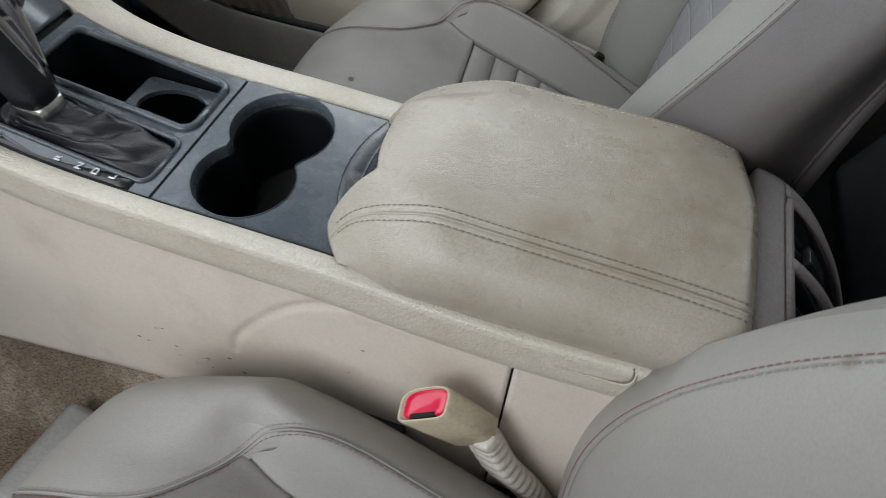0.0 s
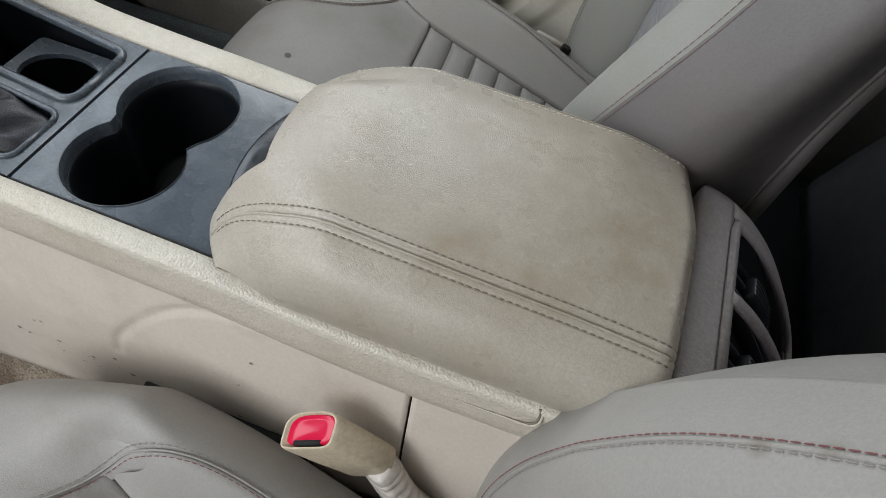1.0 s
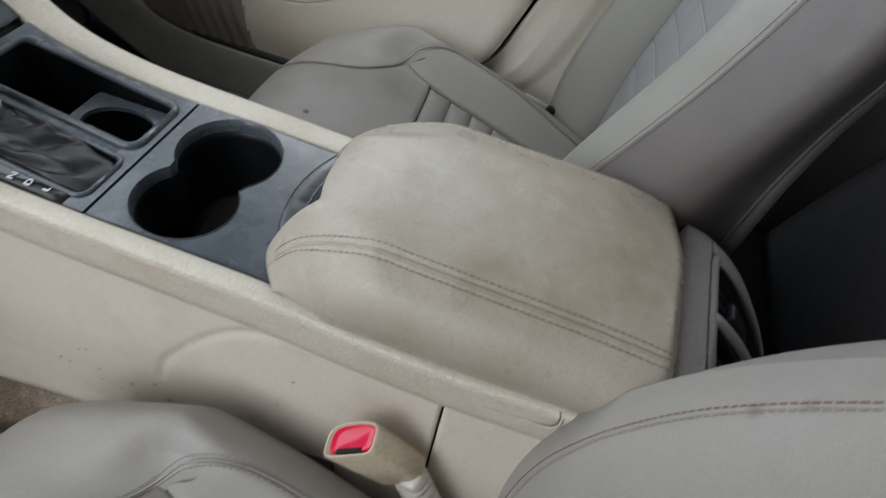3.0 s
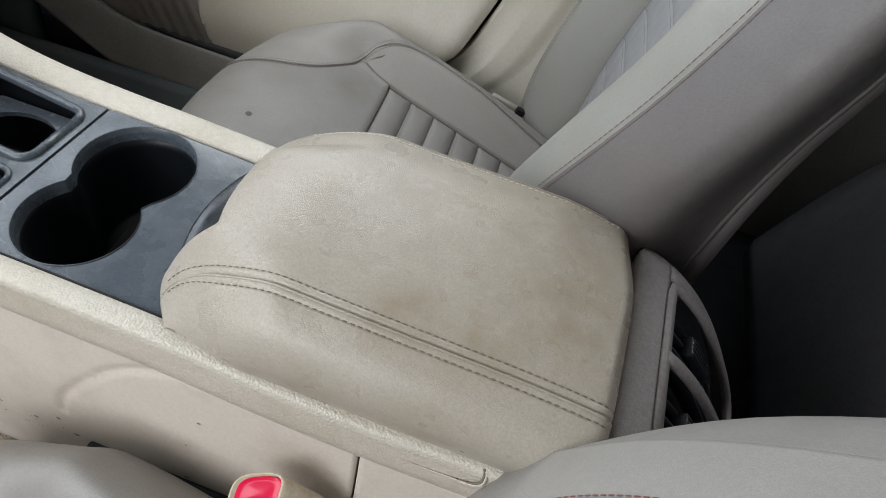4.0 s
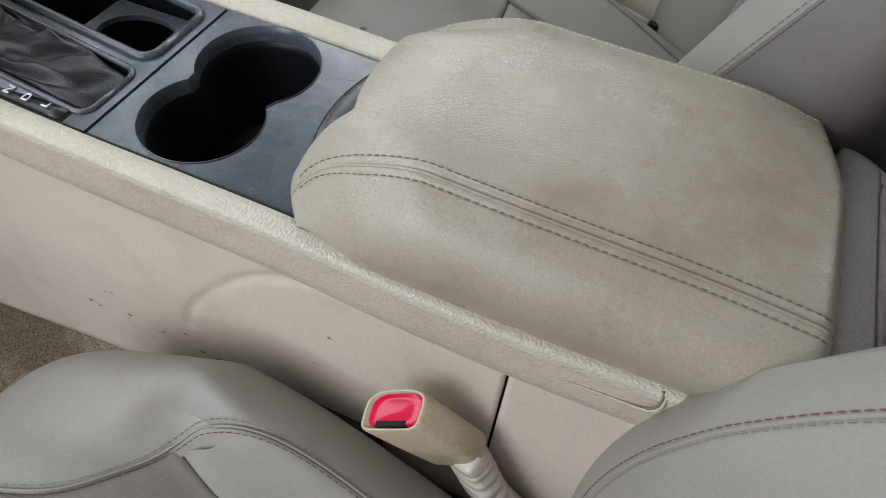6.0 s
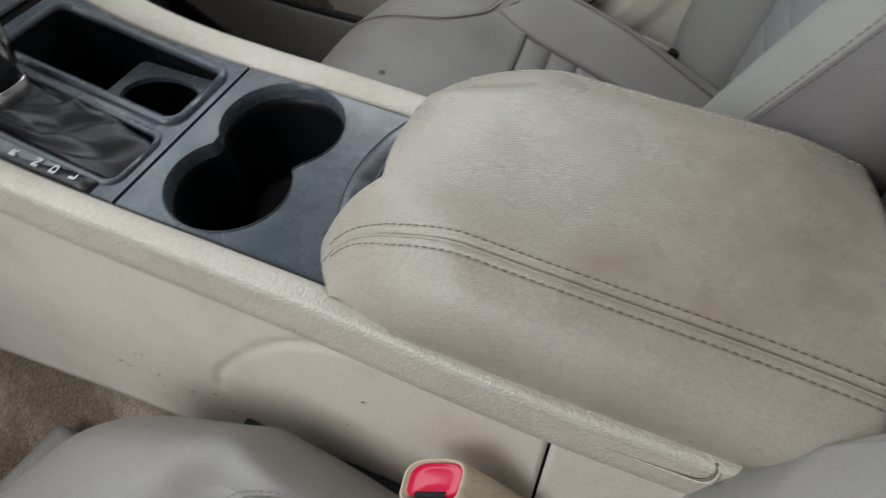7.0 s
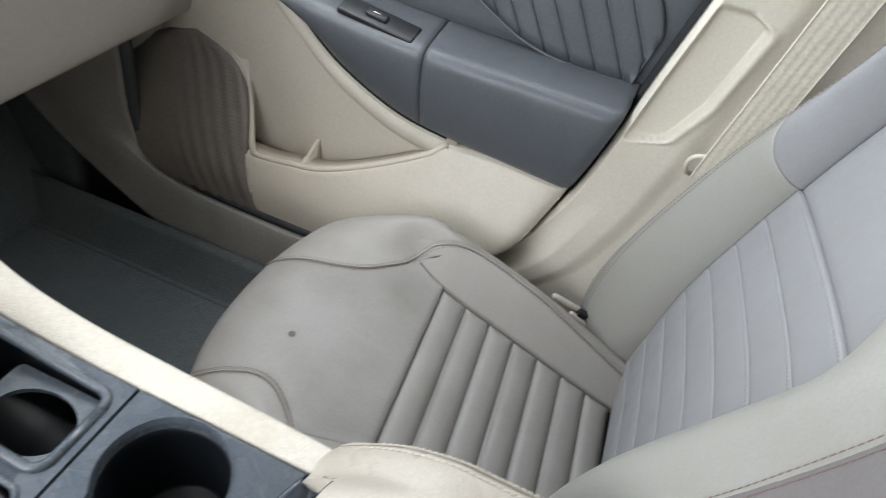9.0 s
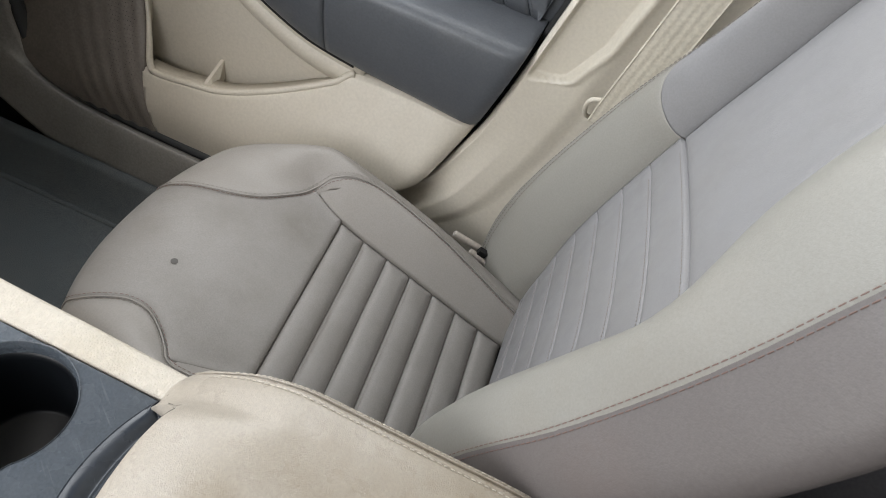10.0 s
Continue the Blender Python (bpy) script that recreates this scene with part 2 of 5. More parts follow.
stained(m_pad, (0.155, 0.140, 0.120), [(0.10, 0.42, 0.27, 0.05, 0.5), (0.02, 0.38, 0.29, 0.05, 0.35), (0.10, 0.30, 0.28, 0.05, 0.25), (-0.03, 0.31, 0.29, 0.04, 0.25), (0.05, 0.25, 0.29, 0.04, 0.25), (0.20, 0.30, 0.26, 0.06, 0.25), (0.06, -0.33, 0.29, 0.07, 0.4), (0.16, -0.30, 0.27, 0.05, 0.35)])
stained(m_seat, (0.17, 0.14, 0.11), [(0.509, -0.165, 0.600, 0.010, 1.0), (0.500, -0.160, 0.570, 0.008, 0.8), (0.10, -0.20, 0.30, 0.05, 0.3)])
stained(m_shell, (0.14, 0.105, 0.095), [(0.470, 0.132, 0.60, 0.008, 0.8), (0.50, 0.13, 0.45, 0.05, 0.35), (0.47, 0.13, 0.52, 0.05, 0.3)])


# ---- mesh helpers ----
def catmull(points, t):
    """A smooth curve through the points, t from 0 to 1."""
    p = [Vector(q) for q in points]
    n = len(p) - 1
    k = min(int(t * n), n - 1)
    f = t * n - k
    a, b, c, d = p[max(k - 1, 0)], p[k], p[k + 1], p[min(k + 2, n)]
    return 0.5 * (2 * b + (c - a) * f + (2 * a - 5 * b + 4 * c - d) * f * f + (3 * b - a - 3 * c + d) * f ** 3)


def curve_points(points, n):
    return [catmull(points, i / n) for i in range(n + 1)]


def lerp(table, x):
    """Smooth value at x from rows of (x, value)."""
    xs = [r[0] for r in table]
    if x <= xs[0]:
        return table[0][1]
    if x >= xs[-1]:
        return table[-1][1]
    k = max(i for i in range(len(xs) - 1) if xs[i] <= x)
    x0, x1, y0, y1 = xs[k], xs[k + 1], table[k][1], table[k + 1][1]
    m0 = (y1 - table[max(k - 1, 0)][1]) / max(x1 - xs[max(k - 1, 0)], 1e-6)
    m1 = (table[min(k + 2, len(xs) - 1)][1] - y0) / max(xs[min(k + 2, len(xs) - 1)] - x0, 1e-6)
    h, f = x1 - x0, (x - x0) / (x1 - x0)
    return (2 * f ** 3 - 3 * f ** 2 + 1) * y0 + (f ** 3 - 2 * f ** 2 + f) * h * m0 + (3 * f ** 2 - 2 * f ** 3) * y1 + (f ** 3 - f ** 2) * h * m1


def step(a, b, x):
    f = min(1.0, max(0.0, (x - a) / (b - a)))
    return f * f * (3 - 2 * f)


def part(name, bm, mat, parent=None, label="", smooth=True):
    """One bmesh as one mesh object under a thing or a part."""
    me = bpy.data.meshes.new(name)
    bmesh.ops.recalc_face_normals(bm, faces=bm.faces)
    bm.to_mesh(me)
    bm.free()
    if smooth:
        me.polygons.foreach_set("use_smooth", [True] * len(me.polygons))
    me.materials.append(mat)
    ob = new(name, me)
    if parent:
        ob.parent = parent
    if label:
        ob["label"] = label
    return ob


def raw_part(name, verts, faces, mat, parent=None, label="", smooth=True):
    me = bpy.data.meshes.new(name)
    me.from_pydata([tuple(v) for v in verts], [], faces)
    bm = bmesh.new()
    bm.from_mesh(me)
    bpy.data.meshes.remove(me)
    return part(name, bm, mat, parent, label, smooth)


def thing(name, label, category, group="", kind=""):
    return tagged(new(name), label, category, group, kind)


def even(n):
    return [i / n for i in range(n + 1)]


def dense(n):
    """Steps from 0 to 1, closer towards both ends."""
    return [0.5 - 0.5 * math.cos(math.pi * (0.08 + 0.84 * i / n)) for i in range(n + 1)]


def spread(n):
    d = dense(n)
    return [(q - d[0]) / (d[-1] - d[0]) for q in d]


def slab(name, f, us, vs, back, mat, parent=None, label=""):
    """A sheet f(u, v) with thickness: back(p, u, v) gives the point behind p."""
    nu, nv = len(us), len(vs)
    top = [Vector(f(u, v)) for u in us for v in vs]
    low = [Vector(back(top[i * nv + j], u, v)) for i, u in enumerate(us) for j, v in enumerate(vs)]
    n = nu * nv
    faces = []
    for i in range(nu - 1):
        for j in range(nv - 1):
            a, b, c, d = i * nv + j, (i + 1) * nv + j, (i + 1) * nv + j + 1, i * nv + j + 1
            faces += [(a, b, c, d), (n + d, n + c, n + b, n + a)]
    rim = [i * nv for i in range(nu)] + [(nu - 1) * nv + j for j in range(1, nv)] + [i * nv + nv - 1 for i in range(nu - 2, -1, -1)] + [j for j in range(nv - 2, 0, -1)]
    for k, a in enumerate(rim):
        b = rim[(k + 1) % len(rim)]
        faces.append((a, n + a, n + b, b))
    return raw_part(name, top + low, faces, mat, parent, label)


def loft(name, rings, mat, parent=None, label="", closed=True, caps=True, smooth=True):
    """A skin over rings of equally many points."""
    n = len(rings[0])
    verts = [p for r in rings for p in r]
    faces = []
    for i in range(len(rings) - 1):
        for j in range(n if closed else n - 1):
            a, b = i * n + j, i * n + (j + 1) % n
            faces.append((a, b, b + n, a + n))
    if caps and closed:
        faces += [tuple(range(n))[::-1], tuple((len(rings) - 1) * n + j for j in range(n))]
    return raw_part(name, verts, faces, mat, parent, label, smooth)


def tube_mesh(verts, faces, points, radius, n=6, flat=1.0, up=(0, 0, 1)):
    """Adds a tube along the points to the lists."""
    base = len(verts)
    pts = [Vector(p) for p in points]
    for i, p in enumerate(pts):
        way = (pts[min(i + 1, len(pts) - 1)] - pts[max(i - 1, 0)]).normalized()
        side = way.cross(Vector(up))
        side = side.normalized() if side.length > 1e-4 else Vector((1, 0, 0))
        high = side.cross(way)
        r = radius(i / (len(pts) - 1)) if callable(radius) else radius
        for k in range(n):
            a = 2 * math.pi * k / n
            verts.append(p + side * math.cos(a) * r + high * math.sin(a) * r * flat)
    for i in range(len(pts) - 1):
        for k in range(n):
            a, b = base + i * n + k, base + i * n + (k + 1) % n
            faces.append((a, b, b + n, a + n))
    faces += [tuple(base + k for k in range(n))[::-1], tuple(base + (len(pts) - 1) * n + k for k in range(n))]


def tube(name, points, radius, mat, parent=None, label="", n=8, flat=1.0, up=(0, 0, 1)):
    verts, faces = [], []
    tube_mesh(verts, faces, points, radius, n, flat, up)
    return raw_part(name, verts, faces, mat, parent, label)


def stitching(name, points, mat, parent, length=0.0045, gap=0.0022, radius=0.0006, label=""):
    """A row of single stitches along a line of points."""
    pts = [Vector(p) for p in points]
    run = [0.0]
    for a, b in zip(pts, pts[1:]):
        run.append(run[-1] + (b - a).length)

    def place(d):
        k = 0
        while k < len(run) - 2 and run[k + 1] < d:
            k += 1
        return pts[k].lerp(pts[k + 1], (d - run[k]) / max(run[k + 1] - run[k], 1e-9))

    verts, faces, d = [], [], 0.0
    while d + length < run[-1]:
        a, b = place(d), place(d + length)
        tube_mesh(verts, faces, [a, a.lerp(b, 0.2) + Vector((0, 0, radius * 0.5)), a.lerp(b, 0.8) + Vector((0, 0, radius * 0.5)), b], lambda t: radius * (0.5 if t in (0.0, 1.0) else 1.0), 5)
        d += length + gap
    return tagged(raw_part(name, verts, faces, mat, parent, label), kind="stuff")


def block(name, size, at, mat, parent=None, label="", bevel=0.004, segments=3, turn=(0, 0, 0), taper=None):
    bm = bmesh.new()
    bmesh.ops.create_cube(bm, size=1.0)
    for v in bm.verts:
        k = taper if taper and v.co.z > 0 else 1.0
        v.co = Vector((v.co.x * size[0] * k, v.co.y * size[1] * k, v.co.z * size[2]))
    if bevel:
        bmesh.ops.bevel(bm, geom=bm.edges[:], offset=bevel, segments=segments, profile=0.5, affect="EDGES")
    bm.transform(pose(*at, *turn))
    return part(name, bm, mat, parent, label)


def prism(name, outline, depth, to_world, mat, parent=None, label="", bevel=0.0, segments=2):
    """A flat outline (a, b) given thickness; to_world turns (a, b, d) into a place."""
    bm = bmesh.new()
    face = bm.faces.new([bm.verts.new((a, b, 0)) for a, b in outline])
    made = bmesh.ops.extrude_face_region(bm, geom=[face])
    for v in made["geom"]:
        if isinstance(v, bmesh.types.BMVert):
            v.co.z = depth
    if bevel:
        edges = [e for e in bm.edges if all(abs(v.co.z - depth) < 1e-6 for v in e.verts)]
        bmesh.ops.bevel(bm, geom=edges, offset=bevel, segments=segments, profile=0.5, affect="EDGES")
    bmesh.ops.triangulate(bm, faces=[f for f in bm.faces if len(f.verts) > 4])
    for v in bm.verts:
        v.co = Vector(to_world(*v.co))
    return part(name, bm, mat, parent, label, smooth=False)


def holed_plate(name, outer, holes, z_of, thick, mat, parent=None, label=""):
    """A plate with openings cut through it; z_of(x, y) is its top."""
    bm = bmesh.new()
    loops = []
    for ring in [outer] + holes:
        vs = [bm.verts.new((x, y, 0)) for x, y in ring]
        loops.append([bm.edges.new((vs[i], vs[(i + 1) % len(vs)])) for i in range(len(vs))])
    bmesh.ops.triangle_fill(bm, edges=[e for l in loops for e in l], use_beauty=True)
    made = bmesh.ops.extrude_face_region(bm, geom=bm.faces[:])
    lowered = {v for v in made["geom"] if isinstance(v, bmesh.types.BMVert)}
    for v in bm.verts:
        v.co.z = z_of(v.co.x, v.co.y) - (thick if v in lowered else 0)
    return part(name, bm, mat, parent, label, smooth=False)


def ring_wall(name, ring, levels, mat, parent=None, label="", floor=True):
    """A wall that follows a closed ring of (x, y): levels are rows of (inset factor, z), with a floor."""
    cx, cy = sum(p[0] for p in ring) / len(ring), sum(p[1] for p in ring) / len(ring)
    n, verts, faces = len(ring), [], []
    for k, z in levels:
        verts += [(cx + (x - cx) * k, cy + (y - cy) * k, z(x, y) if callable(z) else z) for x, y in ring]
    for i in range(len(levels) - 1):
        for j in range(n):
            a, b = i * n + j, i * n + (j + 1) % n
            faces.append((a, b, b + n, a + n))
    if floor:
        faces.append(tuple((len(levels) - 1) * n + j for j in range(n)))
    return raw_part(name, verts, faces, mat, parent, label)


def rounded_ring(x0, x1, y0, y1, r, n=6):
    out = []
    for cx, cy, a0 in ((x1 - r, y1 - r, 0), (x0 + r, y1 - r, 90), (x0 + r, y0 + r, 180), (x1 - r, y0 + r, 270)):
        for i in range(n + 1):
            a = radians(a0 + 90 * i / n)
            out.append((cx + r * math.cos(a), cy + r * math.sin(a)))
    return out

# ---- the large structure: floor, shell and ground ----
ground = thing("ground", "dark grey asphalt under the parked car", "ground", kind="structure")
block("ground_sheet", (400, 400, 0.1), (0, 0, -0.40), m_ground, ground, bevel=0)
floor = thing("floor", "brown soiled carpet on the cabin floor", "floor", kind="structure")
slab("carpet", lambda u, v: (u, v, 0.012 * math.sin(9 * u + 2) * math.sin(7 * v) * 0.4), [-0.95 + 0.05 * i for i in range(61)], [-0.75 + 0.05 * i for i in range(31)],
     lambda p, u, v: (p.x, p.y, -0.04), m_carpet, floor)
for sgn in (-1, 1):
    slab("tunnel_carpet", lambda u, v: (u, sgn * (0.118 + 0.095 * v ** 1.6), lerp([(-0.75, 0.10), (-0.45, 0.12), (-0.2, 0.14), (0.6, 0.15)], u) * (1 - v) ** 1.1 + 0.004 * math.sin(21 * u + 5 * v)),
         [-0.75 + 0.03 * i for i in range(46)], even(10), lambda p, u, v: (p.x, p.y - sgn * 0.01, p.z - 0.008), m_carpet, floor)
# black sheet added over the carpet: the rear floor's shade as colour
slab("rear_shade_sheet", lambda u, v: (0.50 + 0.45 * u, -0.70 + 1.40 * v, 0.016 + 0.10 * math.exp(-((v - 0.51) * 1.4 / 0.14) ** 2)), even(10), even(40), lambda p, u, v: (p.x, p.y, p.z - 0.012), m_black, floor, "black sheet standing in for the shade on the rear floor")
slab("toe_board", lambda u, v: (-0.66 - 0.26 * u, -0.72 + 1.44 * v, 0.45 * u), even(6), even(12), lambda p, u, v: (p.x - 0.02, p.y, p.z - 0.02), m_dark_carpet, floor)
shell = thing("car_shell", "plain cabin walls, roof and pillars with open window openings", "car body", kind="structure")
block("roof_lining", (1.95, 1.36, 0.04), (0.85, 0.0, 1.17), m_roof, shell, bevel=0.012)
block("rear_wall", (0.06, 1.5, 1.3), (2.0, 0.0, 0.55), m_dark_carpet, shell, bevel=0)
for sgn in (-1, 1):
    block("rear_side_wall", (1.42, 0.05, 0.85), (1.27, sgn * 0.745, 0.38), m_sill, shell, bevel=0.006)
    block("rear_roof_side", (1.42, 0.05, 0.12), (1.27, sgn * 0.72, 1.11), m_roof, shell, bevel=0.006)
    tube("windscreen_pillar", [(-0.98, sgn * 0.70, 0.78), (-0.6, sgn * 0.68, 0.98), (-0.12, sgn * 0.66, 1.15)], 0.035, m_roof, shell)
    block("rear_pillar", (0.16, 0.05, 0.32), (0.62, sgn * 0.735, 0.97), m_roof, shell, bevel=0.01)
# unseen pane, added on the driver's side only to keep the rear dark
m_tint = material("dark_tinted_glass", (0.10, 0.11, 0.11), 0.02)
m_tint.node_tree.nodes["Principled BSDF"].inputs["Transmission Weight"].default_value = 1.0
block("rear_light_blocker", (1.40, 0.005, 0.262), (1.27, -0.742, 0.930), m_tint, shell, "unseen dark glass pane added to block light from the rear", bevel=0)
block("driver_pillar", (0.22, 0.05, 1.14), (0.51, -0.745, 0.57), m_roof, shell, bevel=0.01)
block("driver_sill", (1.5, 0.12, 0.16), (0.0, -0.72, 0.03), m_sill, shell, bevel=0.015)
block("firewall", (0.05, 1.5, 0.85), (-1.0, 0.0, 0.4), m_dark_carpet, shell, bevel=0)

# ---- dashboard and centre stack ----
dash = thing("dashboard", "pale beige plastic dashboard with glovebox beside the centre stack", "dashboard")
FACE = [(-0.86, 0.46), (-0.46, 0.43), (-0.425, 0.428), (-0.402, 0.438), (-0.392, 0.455), (-0.375, 0.52), (-0.345, 0.62), (-0.335, 0.70), (-0.37, 0.78), (-0.6, 0.83), (-0.96, 0.80)]


def dash_piece(name, y0, y1, mat, label=""):
    outline = [(p.x, p.z) for p in curve_points([(x, 0, z) for x, z in FACE], 60)] + [(-0.97, 0.5)]
    loft(name, [[(x, y, z) for x, z in outline] for y in (y0, y0 + 0.004, y1 - 0.004, y1)], mat, dash, label)


dash_piece("glovebox", 0.168, 0.665, m_dash, "pale beige glovebox panel")
dash_piece("driver_lower_panel", -0.665, -0.172, m_dash, "pale beige lower panel")

# top line of the console from the centre stack down to the armrest
TOP = [(-0.335, 0.80), (-0.300, 0.72), (-0.275, 0.645), (-0.259, 0.58), (-0.243, 0.533), (-0.222, 0.496), (-0.190, 0.467), (-0.145, 0.448), (-0.08, 0.4365), (0.0, 0.431), (0.09, 0.428),
       (0.18, 0.424), (0.25, 0.416), (0.33, 0.411), (0.39, 0.412), (0.432, 0.414), (0.47, 0.4145), (0.496, 0.415)]
TOP_FLAT = [(-0.20, 0.474)] + TOP[6:]


def top_z(x):
    return lerp(TOP_FLAT, x)


# how far the rail is wider than at the armrest, by height
RAIL_NEAR = [(0.40, 0.0), (0.8, 0.0)]
RAIL_FAR = [(0.415, 0.003), (0.424, 0.006), (0.431, 0.011), (0.447, 0.016), (0.467, 0.020), (0.500, 0.023), (0.533, 0.028), (0.590, 0.045), (0.620, 0.056), (0.80, 0.060)]


def rail_rings(sgn, widen, face=False):
    rings, pts = [], curve_points([(x, 0, z) for x, z in TOP], 150)
    for i, p in enumerate(pts):
        way = (pts[min(i + 1, len(pts) - 1)] - pts[max(i - 1, 0)]).normalized()
        nor = Vector((-way.z, 0, way.x))
        nor = nor if nor.z > 0 else -nor
        wide = lerp(widen, p.z)
        sect = [(0.0885, -0.022), (0.0885, -0.0012), (0.0895, 0.0004), (0.096, 0.0009), (0.1032, 0.0007), (0.1060, -0.0004), (0.1072, -0.0024), (0.1078, -0.008), (0.1088, -0.018), (0.1097, -0.030), (0.1103, -0.0400), (0.1094, -0.0418), (0.094, -0.042)]
        sect = [(0.094, -0.0079), (0.1074, -0.0079), (0.1078, -0.0082), (0.10785, -0.0090)] + sect[8:] if face else sect[:7] + [(0.10765, -0.0074), (0.1078, -0.0081), (0.1074, -0.0083), (0.0890, -0.0086)]
        rings.append([p + nor * h + Vector((0, sgn * (y + (wide if y > 0.1 else wide * 0.7 if y > 0.095 else 0)), 0)) for y, h in sect])
    return rings


console = thing("center_console", "beige car centre console with dark cup holder panel and padded armrest", "console")
loft("trim_rail", rail_rings(-1, RAIL_NEAR), m_cream, console, "scuffed cream grained trim rail")
loft("rail_face", rail_rings(-1, RAIL_NEAR, True), m_face, console, "grained face under the rail, toned darker for dirt and weaker light")
loft("trim_rail", rail_rings(1, RAIL_FAR), m_cream, console, "scuffed cream grained trim rail")
loft("rail_face", rail_rings(1, RAIL_FAR, True), m_face, console, "grained face under the rail, toned darker for dirt and weaker light")

# ---- console side panels ----
SIDE_LOW = [(-0.80, 0.03), (-0.47, 0.072), (-0.24, 0.108), (-0.07, 0.135), (0.1, 0.15), (0.54, 0.15)]
SIDE_Y = [(0.0, 0.149), (0.13, 0.1375), (0.2, 0.131), (0.286, 0.123), (0.34, 0.1145), (0.388, 0.1078), (0.42, 0.105), (0.7, 0.10)]
GROOVE = curve_points([(0.062, 0, 0.262), (0.066, 0, 0.280), (0.080, 0, 0.304), (0.12, 0, 0.347), (0.155, 0, 0.371), (0.19, 0, 0.381), (0.24, 0, 0.383), (0.30, 0, 0.382), (0.345, 0, 0.380), (0.42, 0, 0.376), (0.50, 0, 0.365)], 60)


RAIL_LOW = []
for ring in rail_rings(-1, RAIL_NEAR, True):
    RAIL_LOW.append((ring[6].x, ring[6].z + 0.012))
RAIL_LOW = [(-0.80, 0.80), (RAIL_LOW[0][0] - 0.05, 0.80)] + RAIL_LOW


def under_rail(x):
    if x > 0.490:
        return 0.385
    k = min(range(len(RAIL_LOW)), key=lambda i: abs(RAIL_LOW[i][0] - x))
    return RAIL_LOW[k][1]


def side_panel(name, sgn, xs, mat, groove, label):
    def f(u, v):
        lo, hi = lerp(SIDE_LOW, u), under_rail(u)
        z = lo + (hi - lo) * v
        y = lerp(SIDE_Y, z) - 0.0025 * step(0.015, 0.0, v * (hi - lo))
        if groove and u > 0.03:
            d = min((u - g.x) ** 2 + (z - g.z) ** 2 for g in GROOVE) ** 0.5
            y -= 0.0026 * math.exp(-(d / 0.0042) ** 2)
        return (u, sgn * y, z)
    slab(name, f, xs, even(80 if groove else 14), lambda p, u, v: (p.x, p.y - sgn * 0.006, p.z), mat, console, label)


xs_front = [-0.80 + 0.03 * i for i in range(28)] + [0.04 + 0.0035 * i for i in range(85)] + [0.3385]
side_panel("side_panel", -1, xs_front, m_side, True, "scuffed beige side panel with moulded groove")
side_panel("side_panel", -1, [0.3408 + 0.005 * i for i in range(40)], m_side, True, "beige side panel behind the joint")
side_panel("side_panel", 1, [-0.80 + 0.03 * i for i in range(45)], m_side, False, "beige side panel")
block("inner_frame", (1.2, 0.16, 0.20), (-0.10, 0.0, 0.15), m_gap, console, bevel=0)
block("joint_backing", (0.03, 0.004, 0.22), (0.34, -0.1125, 0.28), m_gap, console, bevel=0, turn=(-6.8, 0, 0))
# the rounded end of the rail
RAIL_END = [(0.4275, -0.1042, 0.4142), (0.4290, -0.1072, 0.4105), (0.4285, -0.1088, 0.4040), (0.4255, -0.1094, 0.3990), (0.4200, -0.1096, 0.3965), (0.4080, -0.1096, 0.3955), (0.3900, -0.1095, 0.3945), (0.3700, -0.1094, 0.3935)]
tube("rail_end_lip", curve_points([(x + 0.0016, y - 0.0002, z - 0.0012) for x, y, z in RAIL_END], 40), lambda t: 0.0011 * step(1.0, 0.5, t) + 0.0002, m_cream, console, n=6)
tube("rail_end_groove", curve_points(RAIL_END[:6], 30), lambda t: 0.0009 * step(1.0, 0.6, t) + 0.0001, m_dark_thread, console, n=6)
random.seed(4)
SCUFFS = [(-0.062, 0.226, 1.0), (-0.052, 0.223, 0.8), (-0.033, 0.255, 0.7), (-0.024, 0.258, 0.9), (-0.015, 0.231, 1.0), (0.022, 0.226, 1.2), (0.065, 0.222, 1.6), (0.052, 0.242, 1.0), (0.10, 0.218, 1.2), (0.125, 0.216, 1.4), (0.16, 0.215, 1.1), (0.19, 0.29, 0.6), (0.205, 0.33, 0.7)]
SCUFFS += [(random.uniform(-0.03, 0.20), random.uniform(0.207, 0.232), random.uniform(0.25, 0.8)) for _ in range(24)]
for x, z, s in SCUFFS:
    ring = []
    for k in range(9):
        a = 2 * math.pi * k / 9
        r = 0.0022 * s * random.uniform(0.45, 1.2)
        zz = z + r * math.sin(a) * 0.7
        ring.append((x + r * math.cos(a) * 1.3, -lerp(SIDE_Y, zz) - 0.0006, zz))
    centre = (x, -lerp(SIDE_Y, z) - 0.0009, z)
    raw_part("scuff_mark", ring + [centre], [(k, (k + 1) % 9, 9) for k in range(9)], m_dark_thread, console, "dark brown scuff")

# ---- cup holder panel ----
FAR, NEAR = (0.0650, 0.0362, 0.0504), (0.0635, -0.0367, 0.0470)


def cup_outline(grow):
    """The figure of eight of two joined round wells, running round once."""
    out = []
    for i in range(73):
        a = radians(-41 + 262 * i / 72)
        out.append((FAR[0] + (FAR[2] + grow) * math.cos(a), FAR[1] + (FAR[2] + grow) * math.sin(a)))
    for i in range(73):
        a = radians(139 + 262 * i / 72)
        out.append((NEAR[0] + (NEAR[2] + grow) * math.cos(a), NEAR[1] + (NEAR[2] + grow) * math.sin(a)))
    return out


